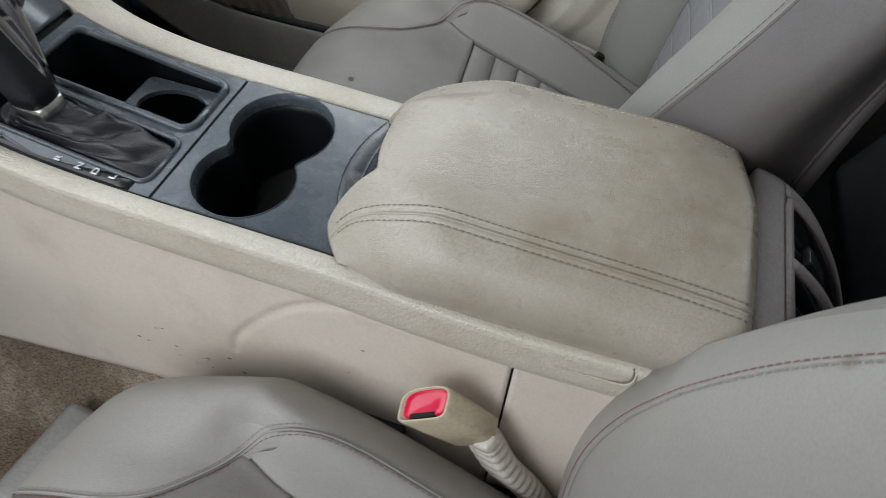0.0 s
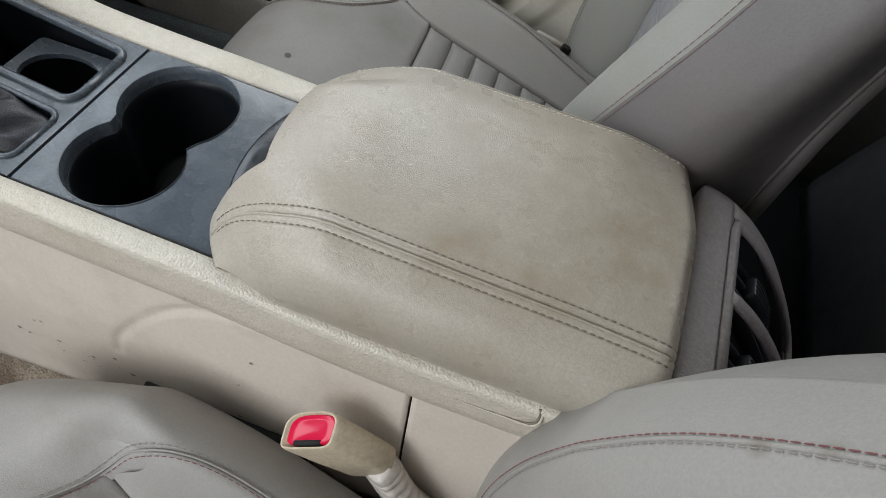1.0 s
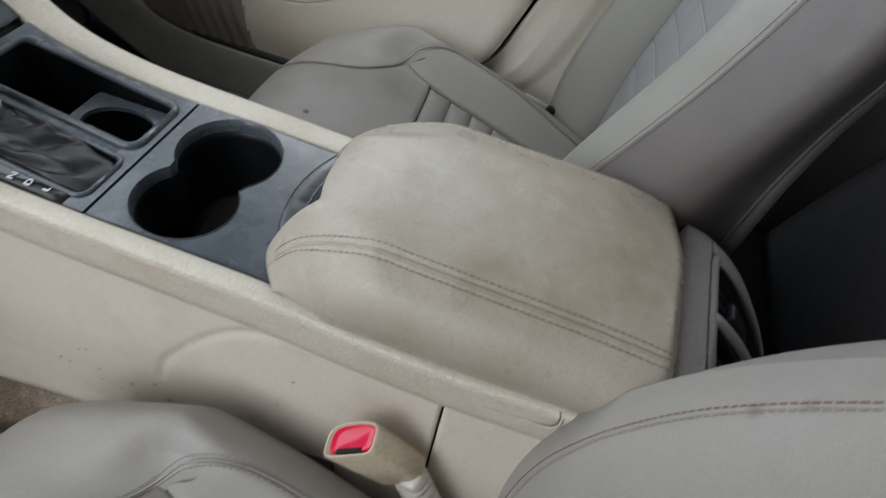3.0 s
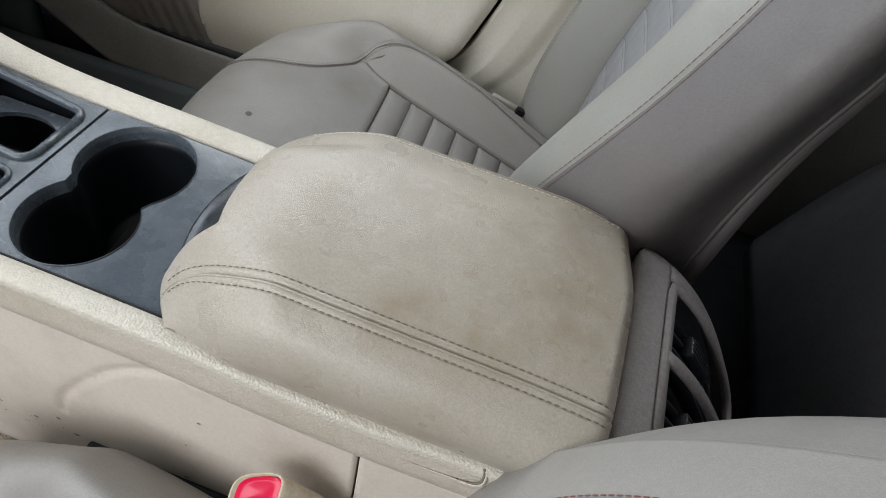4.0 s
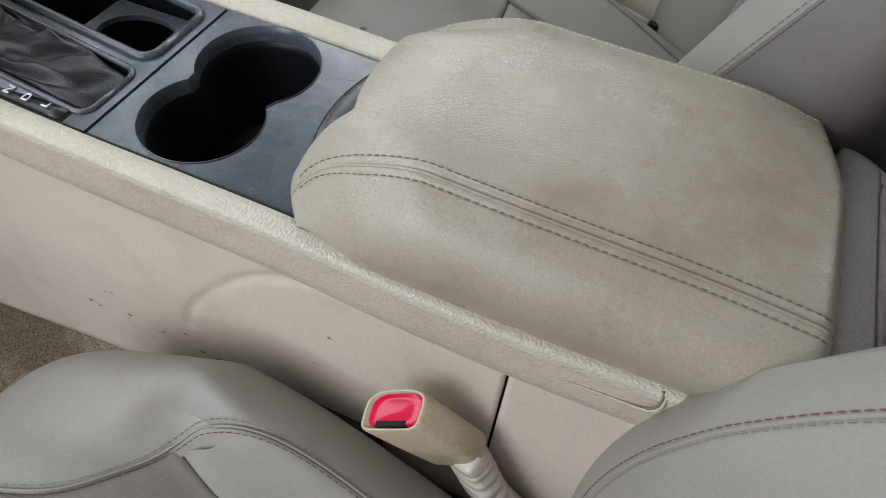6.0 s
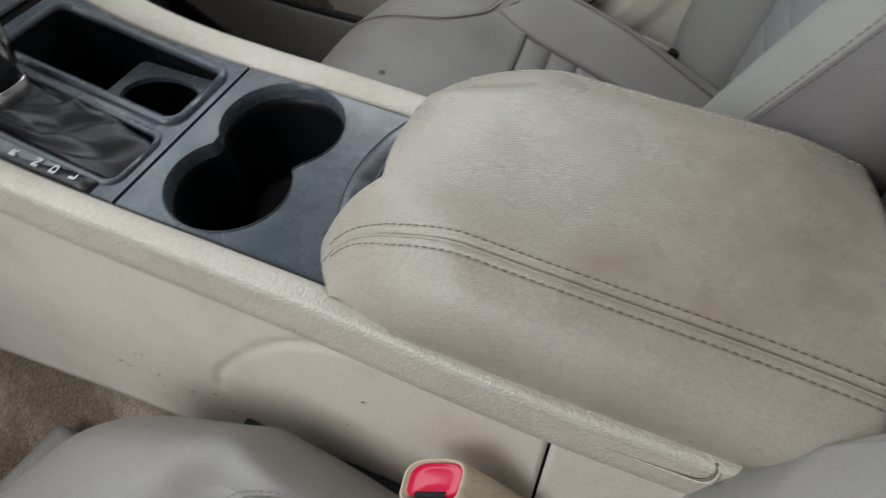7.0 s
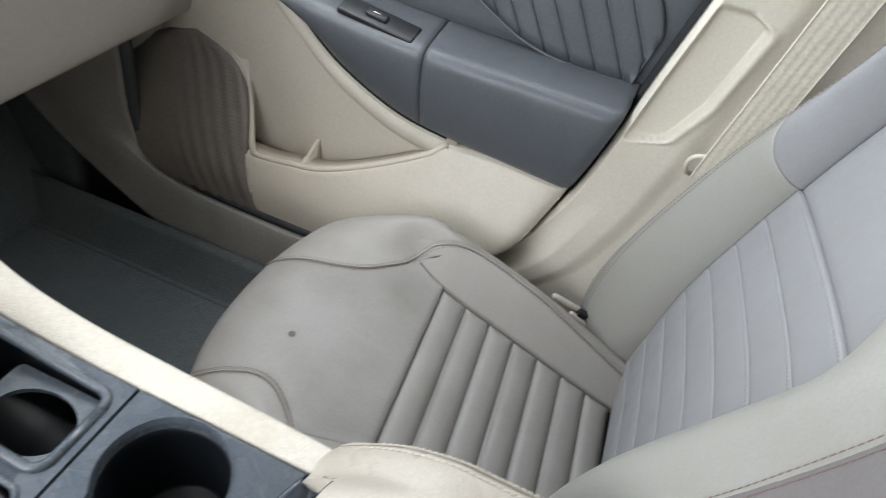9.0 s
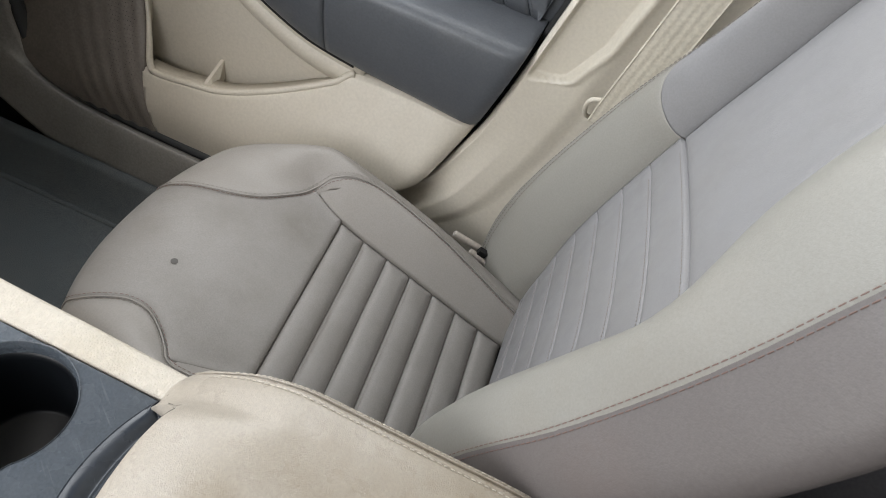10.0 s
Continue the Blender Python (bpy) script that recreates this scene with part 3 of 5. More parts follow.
holed_plate("cup_panel", rounded_ring(0.0015, 0.21, -0.0868, 0.0868, 0.002, 2), [cup_outline(0.0)], lambda x, y: top_z(x) - 0.0015, 0.006, m_panel, console, "scuffed dark grey cup holder panel")
eight = cup_outline(0.0)
ring_wall("cup_rim", eight, [(1.004, lambda x, y: top_z(x) - 0.0008), (0.998, lambda x, y: top_z(x) - 0.0004), (0.992, lambda x, y: top_z(x) - 0.0012), (0.972, lambda x, y: top_z(x) - 0.0052), (0.968, lambda x, y: top_z(x) - 0.0066), (0.965, lambda x, y: top_z(x) - 0.015)], m_panel, console, "bevelled grey cup rim", floor=False)
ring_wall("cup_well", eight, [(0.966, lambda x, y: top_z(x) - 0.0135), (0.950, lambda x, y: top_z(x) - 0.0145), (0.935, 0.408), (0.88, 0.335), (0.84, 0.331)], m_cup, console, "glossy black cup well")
tube("panel_joint", [(0.002 + 0.0075 * i, -0.0877, top_z(0.002 + 0.0075 * i) - 0.0012) for i in range(27)], 0.0011, m_gap, console, n=6)
tube("panel_joint", [(-0.19 + 0.0075 * i, -0.0877, top_z(-0.19 + 0.0075 * i) - 0.0012) for i in range(26)], 0.0011, m_gap, console, n=6)
# ---- shifter bezel, tray and boot ----
tray = rounded_ring(-0.180, -0.012, -0.001, 0.073, 0.013)
boot_hole = rounded_ring(-0.187, -0.011, -0.0735, -0.0155, 0.011)
holed_plate("shifter_bezel", [(-0.190 + 0.0095 * i, -0.0868) for i in range(20)] + [(-0.0015, -0.0868), (-0.0015, 0.0868)] + [(-0.0095 - 0.0095 * i, 0.0868) for i in range(20)], [tray, boot_hole], lambda x, y: top_z(x) - 0.0015, 0.006, m_panel, console, "dark grey shifter surround")
for ring in (tray, boot_hole):
    n = len(ring)
    tube("opening_rim", [(x, y, top_z(x) - 0.0012) for x, y in ring + ring[:1]], 0.0042 if ring is tray else 0.0026, m_panel, console, n=8)
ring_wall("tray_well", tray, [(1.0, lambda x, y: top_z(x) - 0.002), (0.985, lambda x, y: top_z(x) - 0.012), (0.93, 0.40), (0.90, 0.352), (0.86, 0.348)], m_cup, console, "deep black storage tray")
shelf = rounded_ring(-0.106, -0.0155, 0.003, 0.069, 0.006)
hole = [(-0.0575 + 0.0375 * math.cos(-2 * math.pi * k / 40), 0.0315 + 0.0275 * math.sin(-2 * math.pi * k / 40)) for k in range(40)]
holed_plate("tray_shelf", shelf, [hole], lambda x, y: 0.4185 - 0.02 * x, 0.005, m_panel, console, "dark grey insert with round opening")
ring_wall("boot_well", boot_hole, [(1.0, lambda x, y: top_z(x) - 0.002), (0.97, 0.425), (0.95, 0.415)], m_black, console)
slab("gear_strip", lambda u, v: (-0.170 + 0.147 * u, -0.0864 + 0.0122 * v, top_z(-0.170 + 0.147 * u) + 0.0008), even(12), even(2), lambda p, u, v: (p.x, p.y, p.z - 0.003), m_black, console, "black gear position strip")
block("strip_joint", (0.0012, 0.012, 0.002), (-0.0222, -0.0805, top_z(-0.02) - 0.0014), m_gap, console, bevel=0)
for letter, x in (("P", -0.149), ("R", -0.0925), ("N", -0.0715), ("D", -0.0555), ("L", -0.0385)):
    text = bpy.data.curves.new("gear_letter", "FONT")
    text.body, text.offset, text.size, text.align_x, text.align_y, text.extrude = letter, 0.00012, 0.0088, "CENTER", "CENTER", 0.0002
    slope = math.degrees(math.atan2(top_z(x + 0.01) - top_z(x - 0.01), 0.02))
    raw = new("gear_letter", text)
    bpy.context.view_layer.update()
    made = new("gear_letter", bpy.data.meshes.new_from_object(raw.evaluated_get(bpy.context.evaluated_depsgraph_get())))
    bpy.data.objects.remove(raw)
    made.data.transform(pose(x, -0.0806, top_z(x) + 0.0030) @ pose(0, 0, 0, 0, -slope, 0) @ pose(0, 0, 0, 0, 0, 90) @ Matrix.Diagonal((1.35, 0.85, 1.0, 1.0)))
    made.data.materials.clear()
    made.data.materials.append(m_mark)
    made.parent = console
    made["label"] = "white painted gear letter"

# storage door ahead of the shifter, the stack panel and its dark joints


def stack_point(d, y, lift):
    pts = TOP[:7]
    p = catmull([(x, 0, z) for x, z in pts], d)
    q = catmull([(x, 0, z) for x, z in pts], min(d + 0.01, 1.0)) - catmull([(x, 0, z) for x, z in pts], max(d - 0.01, 0.0))
    q.normalize()
    return p + Vector((-q.z, 0, q.x)) * -lift * (1 if q.x < 0 else -1) + Vector((0, y, 0))


slab("storage_door", lambda u, v: stack_point(0.725 + 0.235 * u, -0.0865 + 0.173 * v, -0.003), even(14), even(4), lambda p, u, v: (p.x - 0.006, p.y, p.z - 0.006), m_panel, console, "dark grey storage door")
slab("stack_panel", lambda u, v: stack_point(0.0 + 0.70 * u, -0.0865 + 0.173 * v, -0.004), even(20), even(4), lambda p, u, v: (p.x - 0.006, p.y, p.z - 0.006), m_panel, console, "dark grey centre stack panel")
slab("stack_backing", lambda u, v: stack_point(u, -0.087 + 0.174 * v, -0.011), even(20), even(2), lambda p, u, v: (p.x - 0.004, p.y, p.z - 0.004), m_gap, console)
for side, rim in ((-0.058, m_inlay), (0.026, m_red)):
    dial = stack_point(0.655, side, 0.0)
    for name, r, h, mat in (("dial_ring", 0.0205, 0.010, rim), ("dial", 0.0185, 0.018, m_black), ("dial_cap", 0.0125, 0.0195, m_cup)):
        bm = bmesh.new()
        bmesh.ops.create_cone(bm, cap_ends=True, segments=40, radius1=r, radius2=r * 0.9, depth=h)
        bmesh.ops.bevel(bm, geom=[e for e in bm.edges if len(e.link_faces) == 2 and abs(e.verts[0].co.z - e.verts[1].co.z) < 1e-6], offset=0.0015, segments=2, affect="EDGES")
        bm.transform(pose(*dial, 0, 62, 0))
        part(name, bm, mat, console)
button = thing("start_button", "round dark blue start button in a chrome ring", "button")
for name, r, h, lift, mat in (("button_ring", 0.0165, 0.006, 0.002, m_silver), ("button_cap", 0.0130, 0.008, 0.003, material("dark_blue_plastic", (0.02, 0.025, 0.05), 0.3)), ("button_mark", 0.0042, 0.0004, 0.0076, m_mark), ("button_mark", 0.0031, 0.0005, 0.0078, m_seal)):
    bm = bmesh.new()
    bmesh.ops.create_cone(bm, cap_ends=True, segments=36, radius1=r, radius2=r * 0.92, depth=h)
    bm.transform(pose(-0.258, 0.123, 0.619, 0, 68, 12) @ pose(0, 0, lift))
    part(name, bm, mat, button, smooth=False)

# ---- gear lever ----
lever = thing("gear_lever", "black gear lever with chrome trim in a gathered leather boot", "gear lever")
COLLAR = Vector((-0.134, -0.041, 0.459))
rings = []
for i in range(49):
    t = i / 48
    ring = []
    for k in range(96):
        a = 2 * math.pi * k / 96
        ex, ey = math.copysign(abs(math.cos(a)) ** 0.4, math.cos(a)), math.copysign(abs(math.sin(a)) ** 0.4, math.sin(a))
        bottom = Vector((-0.099 + 0.0870 * ex, -0.0445 + 0.0285 * ey, 0.4255))
        high = COLLAR + Vector((0.0185 * math.cos(a), 0.0150 * math.sin(a), -0.004))
        p = bottom.lerp(high, t)
        w = math.sin(math.pi * t) ** 0.7
        fold = 0.0026 * math.sin(t * 19 + 1.6 * math.sin(a * 2) + 2 * math.sin(a + 1)) + 0.0016 * math.sin(5 * a + 8 * t) + 0.0013 * math.sin(34 * t + 7 * a + 2 * math.sin(3 * a))
        p.z += (0.008 + fold) * w
        p.x += 0.0015 * math.sin(9 * t + 4 * a) * w
        ring.append(p)
    rings.append(ring)
loft("boot", rings, m_boot_soft, lever, "gathered black leather boot")


def lever_loft(name, rows, mat, parent, label="", e=0.72):
    """Rounded sections: rows of (x, y, z, half length, half width)."""
    rgs = []
    for x, y, z, rx, ry in rows:
        rgs.append([Vector((x + rx * math.copysign(abs(math.cos(a)) ** e, math.cos(a)), y + ry * math.copysign(abs(math.sin(a)) ** e, math.sin(a)), z + 0.25 * rx * math.cos(a) * 0.4)) for a in [2 * math.pi * k / 36 for k in range(36)]])
    return loft(name, rgs, mat, parent, label)


lever_loft("collar", [(-0.1335, -0.041, 0.4525, 0.0180, 0.0150), (-0.134, -0.041, 0.4535, 0.0188, 0.0158), (-0.1352, -0.041, 0.4640, 0.0190, 0.0160), (-0.1354, -0.041, 0.4650, 0.0182, 0.0152)], m_silver, lever, "satin silver collar", 0.45)
lever_loft("shaft", [(-0.1354, -0.041, 0.4645, 0.0186, 0.0156), (-0.138, -0.041, 0.478, 0.0196, 0.0166), (-0.142, -0.040, 0.497, 0.0210, 0.0182), (-0.147, -0.039, 0.515, 0.0228, 0.0200), (-0.152, -0.038, 0.533, 0.0245, 0.022), (-0.155, -0.038, 0.546, 0.0245, 0.023)], m_boot_soft, lever, "black leather lever shaft", 0.55)
knob_m = pose(-0.160, -0.034, 0.5475) @ pose(0, 0, 0, 4, -6, 10)
bm = bmesh.new()
bmesh.ops.create_uvsphere(bm, u_segments=40, v_segments=24, radius=1.0)
for v in bm.verts:
    c = v.co
    wide = 1 - 0.22 * max(0.0, -c.y)
    v.co = knob_m @ Vector((math.copysign(abs(c.x) ** 0.85, c.x) * 0.0325 * wide, math.copysign(abs(c.y) ** 0.72, c.y) * 0.050, math.copysign(abs(c.z) ** 0.85, c.z) * 0.0275 * wide))
knob = part("knob", bm, m_boot_soft, lever, "black leather knob")
for name, y0, r0, r1, deep, mat, label in (("button_ring", -0.0485, 0.0165, 0.0148, 0.007, m_chrome, "chrome ring"), ("release_button", -0.0520, 0.0128, 0.0118, 0.005, m_inlay, "dark chrome release button"), ("button_face", -0.0548, 0.0088, 0.0082, 0.0016, m_black, "")):
    bm = bmesh.new()
    bmesh.ops.create_cone(bm, cap_ends=True, segments=32, radius1=r0, radius2=r1, depth=deep)
    bmesh.ops.bevel(bm, geom=[e for e in bm.edges if abs(e.verts[0].co.z - e.verts[1].co.z) < 1e-6], offset=min(0.002, deep * 0.3), segments=2, affect="EDGES")
    bm.transform(knob_m @ pose(0.0, y0, -0.002, 90, 0, 0))
    part(name, bm, mat, knob, label)
block("button_guard", (0.020, 0.016, 0.018), (-0.166, -0.066, 0.521), m_black, lever, "black plastic guard under the button", bevel=0.004, turn=(10, -10, 0))
INLAY = [(-0.1180, 0.478), (-0.1182, 0.495), (-0.1205, 0.513), (-0.1235, 0.532), (-0.1265, 0.549), (-0.1340, 0.5660), (-0.1500, 0.5755), (-0.1700, 0.5765), (-0.1860, 0.5680)]
slab("chrome_inlay", lambda u, v: Vector((catmull([(x, 0, z) for x, z in INLAY], u).x + 0.0010 - 0.004 * (2 * v - 1) ** 2, -0.0285 + (0.0040 + 0.0110 * min(1.0, 2.0 * u)) * (2 * v - 1), catmull([(x, 0, z) for x, z in INLAY], u).z + 0.0006 - 0.002 * (2 * v - 1) ** 2)), even(40), even(8), lambda p, u, v: p + Vector((-0.005, 0, -0.005)), m_inlay, lever, "polished chrome inlay")

# ---- armrest lid ----
MID_Y = 0.0195


def lid_front(y):
    return 0.1565 + 3.4 * max(0.0, abs(y - MID_Y) - 0.083) ** 1.55 + 0.004 * step(0.072, 0.090, y)


def lid_notch(y):
    """The front edge of the lid, cut back in the middle above the latch."""
    return lid_front(y) + step(-0.064, -0.031, y) * (1 - step(0.072, 0.082, y)) * lerp([(-0.034, 0.0375), (-0.018, 0.0325), (0.0, 0.0290), (0.02, 0.0275), (0.04, 0.0275), (0.06, 0.0305), (0.075, 0.0335)], y)


def lid_end(y):
    return 0.4945 - 0.009 * step(0.03, 0.13, y)


# cross section of the padded lid: (across, height over the base)
SECT = [(-0.0985, 0.0), (-0.1040, 0.016), (-0.1052, 0.031), (-0.1018, 0.045), (-0.0935, 0.0570), (-0.0815, 0.0650), (-0.0715, 0.0692), (-0.0610, 0.0716), (-0.0250, 0.0752), (0.0250, 0.0760),
        (0.0780, 0.0725), (0.1080, 0.0662), (0.1165, 0.0628), (0.1240, 0.0575), (0.1305, 0.0490), (0.1340, 0.036), (0.1335, 0.018), (0.1290, 0.0)]
LID_LOW = [(0.15, 0.428), (0.19, 0.424), (0.23, 0.411), (0.27, 0.405), (0.40, 0.406), (0.487, 0.414)]
LID_HIGH = [(0.15, 1.10), (0.25, 1.10), (0.30, 1.06), (0.36, 1.015), (0.42, 0.975), (0.46, 0.925), (0.495, 0.86)]


def lid_rise(x, y):
    """How much of its full height the lid has reached at x; the middle of the nose is blunter than its ears."""
    d = max(0.0, min((x - lid_front(y)) / 0.105, 1.0))
    power = 1.55 + 0.85 * step(-0.064, -0.034, y) * (1 - step(0.056, 0.086, y))
    return (1 - (1 - d) ** power) ** (1 / power)


def lid_edge(y):
    """Height of the lid's front edge."""
    x = lid_notch(y)
    low = lerp(LID_LOW, x)
    return low + (0.4085 + lerp(SECT[2:-2], y) * lerp(LID_HIGH, x) - low) * lid_rise(x, y)


def lid_point(u, w):
    """u from front to rear, w across from one lower edge to the other."""
    q = catmull([(a, b, 0) for a, b in SECT], w)
    y = q.x
    x0 = lid_front(y)
    x = lid_notch(y) + (lid_end(y) - lid_notch(y)) * u
    d = (x - x0) / 0.105
    rise = lid_rise(x, y)
    tail = 1 - (0.13 + 0.05 * step(0.02, 0.12, y)) * max(0.0, (x - (lid_end(y) - 0.012)) / 0.012) ** 2.2
    low = lerp(LID_LOW, x)
    high = (0.4085 + q.y * lerp(LID_HIGH, x)) - low
    pinch = 1 - 0.08 * (1 - step(0.0, 0.6, d)) - 0.020 * max(0.0, (u - 0.965) / 0.035) ** 2
    z = low + max(high, 0.0) * rise * tail * (1 - 0.13 * step(0.02, 0.125, y) * step(0.42, 0.495, x))
    across = (y + welt_at(u, -1)) if y < MID_Y else (welt_at(u, 1) - y)
    fade = step(0.004, 0.06, u)
    sew = 0.0016 * math.exp(-(across / 0.0012) ** 2) + 0.0007 * (math.exp(-((across - 0.0064) / 0.0010) ** 2) + math.exp(-((across + 0.0064) / 0.0010) ** 2)) - 0.0006 * math.exp(-((abs(across) - 0.0034) / 0.0018) ** 2)
    return Vector((x, MID_Y + (y - MID_Y) * pinch, z - sew * fade))


# the seams lie at these distances across, stitched on both sides
def welt_at(u, side):
    """How far across the seam lies; it drops outwards at the nose."""
    return (0.0672 + 0.019 * max(0.0, 1 - u / 0.17) ** 1.8) if side < 0 else 0.1208
us = [0.0, 0.002, 0.006, 0.012, 0.02, 0.03, 0.042, 0.056, 0.072] + [0.09 + 0.0225 * i for i in range(39)] + [0.955, 0.963, 0.971, 0.979, 0.986, 0.992, 0.997, 1.0]
ws = [i / 480 for i in range(481)]
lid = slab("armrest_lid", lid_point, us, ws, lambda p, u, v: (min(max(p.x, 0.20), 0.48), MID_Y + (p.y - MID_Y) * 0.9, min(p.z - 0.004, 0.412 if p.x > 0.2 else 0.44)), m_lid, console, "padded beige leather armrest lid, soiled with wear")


def lid_row(offset, side, start=0.012):
    """A line on the lid beside the seam; a positive offset lies towards the outer side."""
    out = []
    for i in range(140):
        u = start + (0.988 - start) * i / 139
        target = side * (welt_at(u, side) + offset * min(1.0, 0.55 + 3.0 * u))
        lo, hi = 0.1, 0.9
        for _ in range(24):
            mid = (lo + hi) / 2
            lo, hi = (mid, hi) if catmull([(a, b, 0) for a, b in SECT], mid).x < target else (lo, mid)
        out.append(lid_point(u, (lo + hi) / 2) + Vector((0, side * 0.0001, 0.0003)))
    return out


for side in (-1, 1):
    for off in (-0.0064, 0.0064):
        stitching("stitch_row", lid_row(off, side, 0.03 if side < 0 else 0.10), m_dark_thread if side < 0 else m_thread, lid, 0.0036, 0.0018, 0.00038 if side < 0 else 0.00046, "dark stitching" if side < 0 else "pale stitching")
    tube("welt", lid_row(0.0016, side), 0.0009, m_lid, lid, n=6)
# the black finger pull in the notch of the lid
def latch_point(u, v):
    y = -0.062 + 0.148 * v
    front = 0.1575 - 0.0155 * max(0.0, 1 - ((y - 0.021) / 0.066) ** 2)
    rear = lid_notch(y) + 0.003
    low = top_z(0.16) - 0.0008
    return (front + (rear - front) * u, y, low + 0.0012 * math.sin(math.pi * min(1.0, 2.5 * u)) + max(0.0, lid_edge(y) - 0.004 - low) * max(0.0, (u - 0.42) / 0.58) ** 1.5)


slab("latch", latch_point, even(30), even(60), lambda p, u, v: (p.x, p.y, p.z - 0.006), m_latch, console, "glossy black finger latch under the lid")
slab("latch_lip", lambda u, v: (lid_notch(-0.036 + 0.112 * v) - 0.0014 + 0.006 * u, -0.036 + 0.112 * v, lid_edge(-0.036 + 0.112 * v) - 0.0034 + 0.001 * u), even(3), even(50), lambda p, u, v: (p.x, p.y, p.z - 0.004), m_gap, console)

# ---- rear end of the console with its air vents ----
REAR = [(0.4965, 0.425), (0.4980, 0.440), (0.506, 0.4440), (0.528, 0.4370), (0.555, 0.4190), (0.581, 0.3930), (0.608, 0.3570), (0.635, 0.3120), (0.658, 0.2600), (0.672, 0.190), (0.678, 0.02)]


def rear_point(u, y, sink=0.0):
    p = catmull([(x, 0, z) for x, z in REAR], u)
    q = catmull([(x, 0, z) for x, z in REAR], min(u + 0.01, 1)) - catmull([(x, 0, z) for x, z in REAR], max(u - 0.01, 0))
    q.normalize()
    edge = max(0.0, abs(y - 0.014) - 0.095) / 0.024
    drop = 0.013 * edge ** 2
    return p + Vector((q.z, 0, -q.x)) * (sink + drop * 0.7) + Vector((0, y, -0.3 * drop))


def rear_strip(name, u0, u1, y0, y1, mat, sink=0.0, thick=0.006, nu=14, ny=10, label=""):
    return slab(name, lambda a, b: rear_point(u0 + (u1 - u0) * a, y0 + (y1 - y0) * b, sink), even(nu), even(ny), lambda p, a, b: rear_point(u0 + (u1 - u0) * a, y0 + (y1 - y0) * b, sink + thick), mat, console, label)


m_rear = grained(worn(material("taupe_grained_plastic", (0.30, 0.268, 0.265), 0.48), (0.30, 0.268, 0.265), (0.25, 0.22, 0.21), 15, 0.4), "leather", 650, 0.5, 0.0007)
rear_strip("rear_cap", 0.0, 0.305, -0.106, 0.134, m_rear, nu=22, ny=40, label="grained taupe rear cap")
rear_strip("rear_cap_side", 0.305, 1.0, -0.106, -0.054, m_rear, nu=30)
rear_strip("rear_cap_side", 0.305, 1.0, 0.101, 0.134, m_rear, nu=30)
rear_strip("rear_cap_base", 0.74, 1.0, -0.054, 0.101, m_rear, nu=12)
vent = rear_strip("vent_back", 0.305, 0.74, -0.054, 0.101, m_gap, sink=0.030)


def vent_bar(name, points, r, flat=0.7):
    """A rounded bar of the vent frame along points (u, y) on the cap."""
    return tube(name, [rear_point(u, y, -0.0002) for u, y in points], r, m_rear, console, "rounded taupe vent frame", n=10, flat=flat, up=(1, 0, 1))


ring = [(0.318, -0.044), (0.318, 0.020), (0.318, 0.086), (0.324, 0.0935), (0.335, 0.0960)] + [(0.36 + 0.03 * i, 0.0965) for i in range(12)] + [(0.715, 0.093), (0.722, 0.08), (0.722, 0.02), (0.722, -0.04), (0.715, -0.0480)] + [(0.69 - 0.03 * i, -0.0495) for i in range(12)] + [(0.335, -0.0490), (0.324, -0.0475), (0.318, -0.044)]
vent_bar("vent_frame", ring, 0.0058, 0.5)
vent_bar("vent_divider", [(0.318 + 0.02 * i, 0.0225) for i in range(21)], 0.0062)
m_slat = material("blue_black_slat", (0.03, 0.032, 0.042), 0.4)
for y0 in (-0.045, -0.030, -0.015, 0.000, 0.036, 0.051, 0.066, 0.081):
    rear_strip("vent_slat", 0.31, 0.735, y0, y0 + 0.0025, m_slat, sink=0.013, thick=0.013, ny=2)
for y0 in (-0.018, 0.058):
    rear_strip("vent_tab", 0.45, 0.55, y0, y0 + 0.020, m_slat, sink=0.006, thick=0.012, nu=8, ny=6, label="ribbed vent tab")
    for k in range(4):
        rear_strip("tab_rib", 0.455, 0.545, y0 + 0.002 + 0.0048 * k, y0 + 0.0035 + 0.0048 * k, m_slat, sink=0.0048, thick=0.003, nu=8, ny=2)
# ---- seats ----
CX = [(-0.24, -0.085), (-0.17, -0.101), (-0.11, -0.104), (-0.07, -0.088), (-0.04, -0.052), (0.0, 0.0), (0.07, 0.07), (0.43, 0.43)]
CZ = [(-0.24, 0.08), (-0.17, 0.155), (-0.11, 0.215), (-0.07, 0.268), (-0.04, 0.292), (0.0, 0.299), (0.07, 0.289), (0.14, 0.270), (0.25, 0.240), (0.37, 0.204), (0.43, 0.185)]
SEAM = [(-0.24, 0.038), (-0.07, 0.045), (-0.03, 0.053), (0.01, 0.065), (0.04, 0.082), (0.07, 0.113), (0.09, 0.137), (0.11, 0.153), (0.17, 0.166), (0.255, 0.158), (0.34, 0.145), (0.43, 0.132)]
SEAM_L = [(-0.24, 0.155), (-0.06, 0.147), (-0.03, 0.137), (-0.007, 0.129), (0.019, 0.130), (0.044, 0.142), (0.065, 0.157), (0.078, 0.169), (0.10, 0.176), (0.17, 0.179), (0.255, 0.170), (0.34, 0.156), (0.43, 0.140)]
INSERT = [(0.07, 0.140), (0.09, 0.137), (0.14, 0.121), (0.25, 0.109), (0.37, 0.101), (0.43, 0.10)]
INSERT_L = [(0.04, 0.175), (0.07, 0.170), (0.085, 0.167), (0.11, 0.157), (0.14, 0.147), (0.25, 0.135), (0.37, 0.120), (0.43, 0.115)]
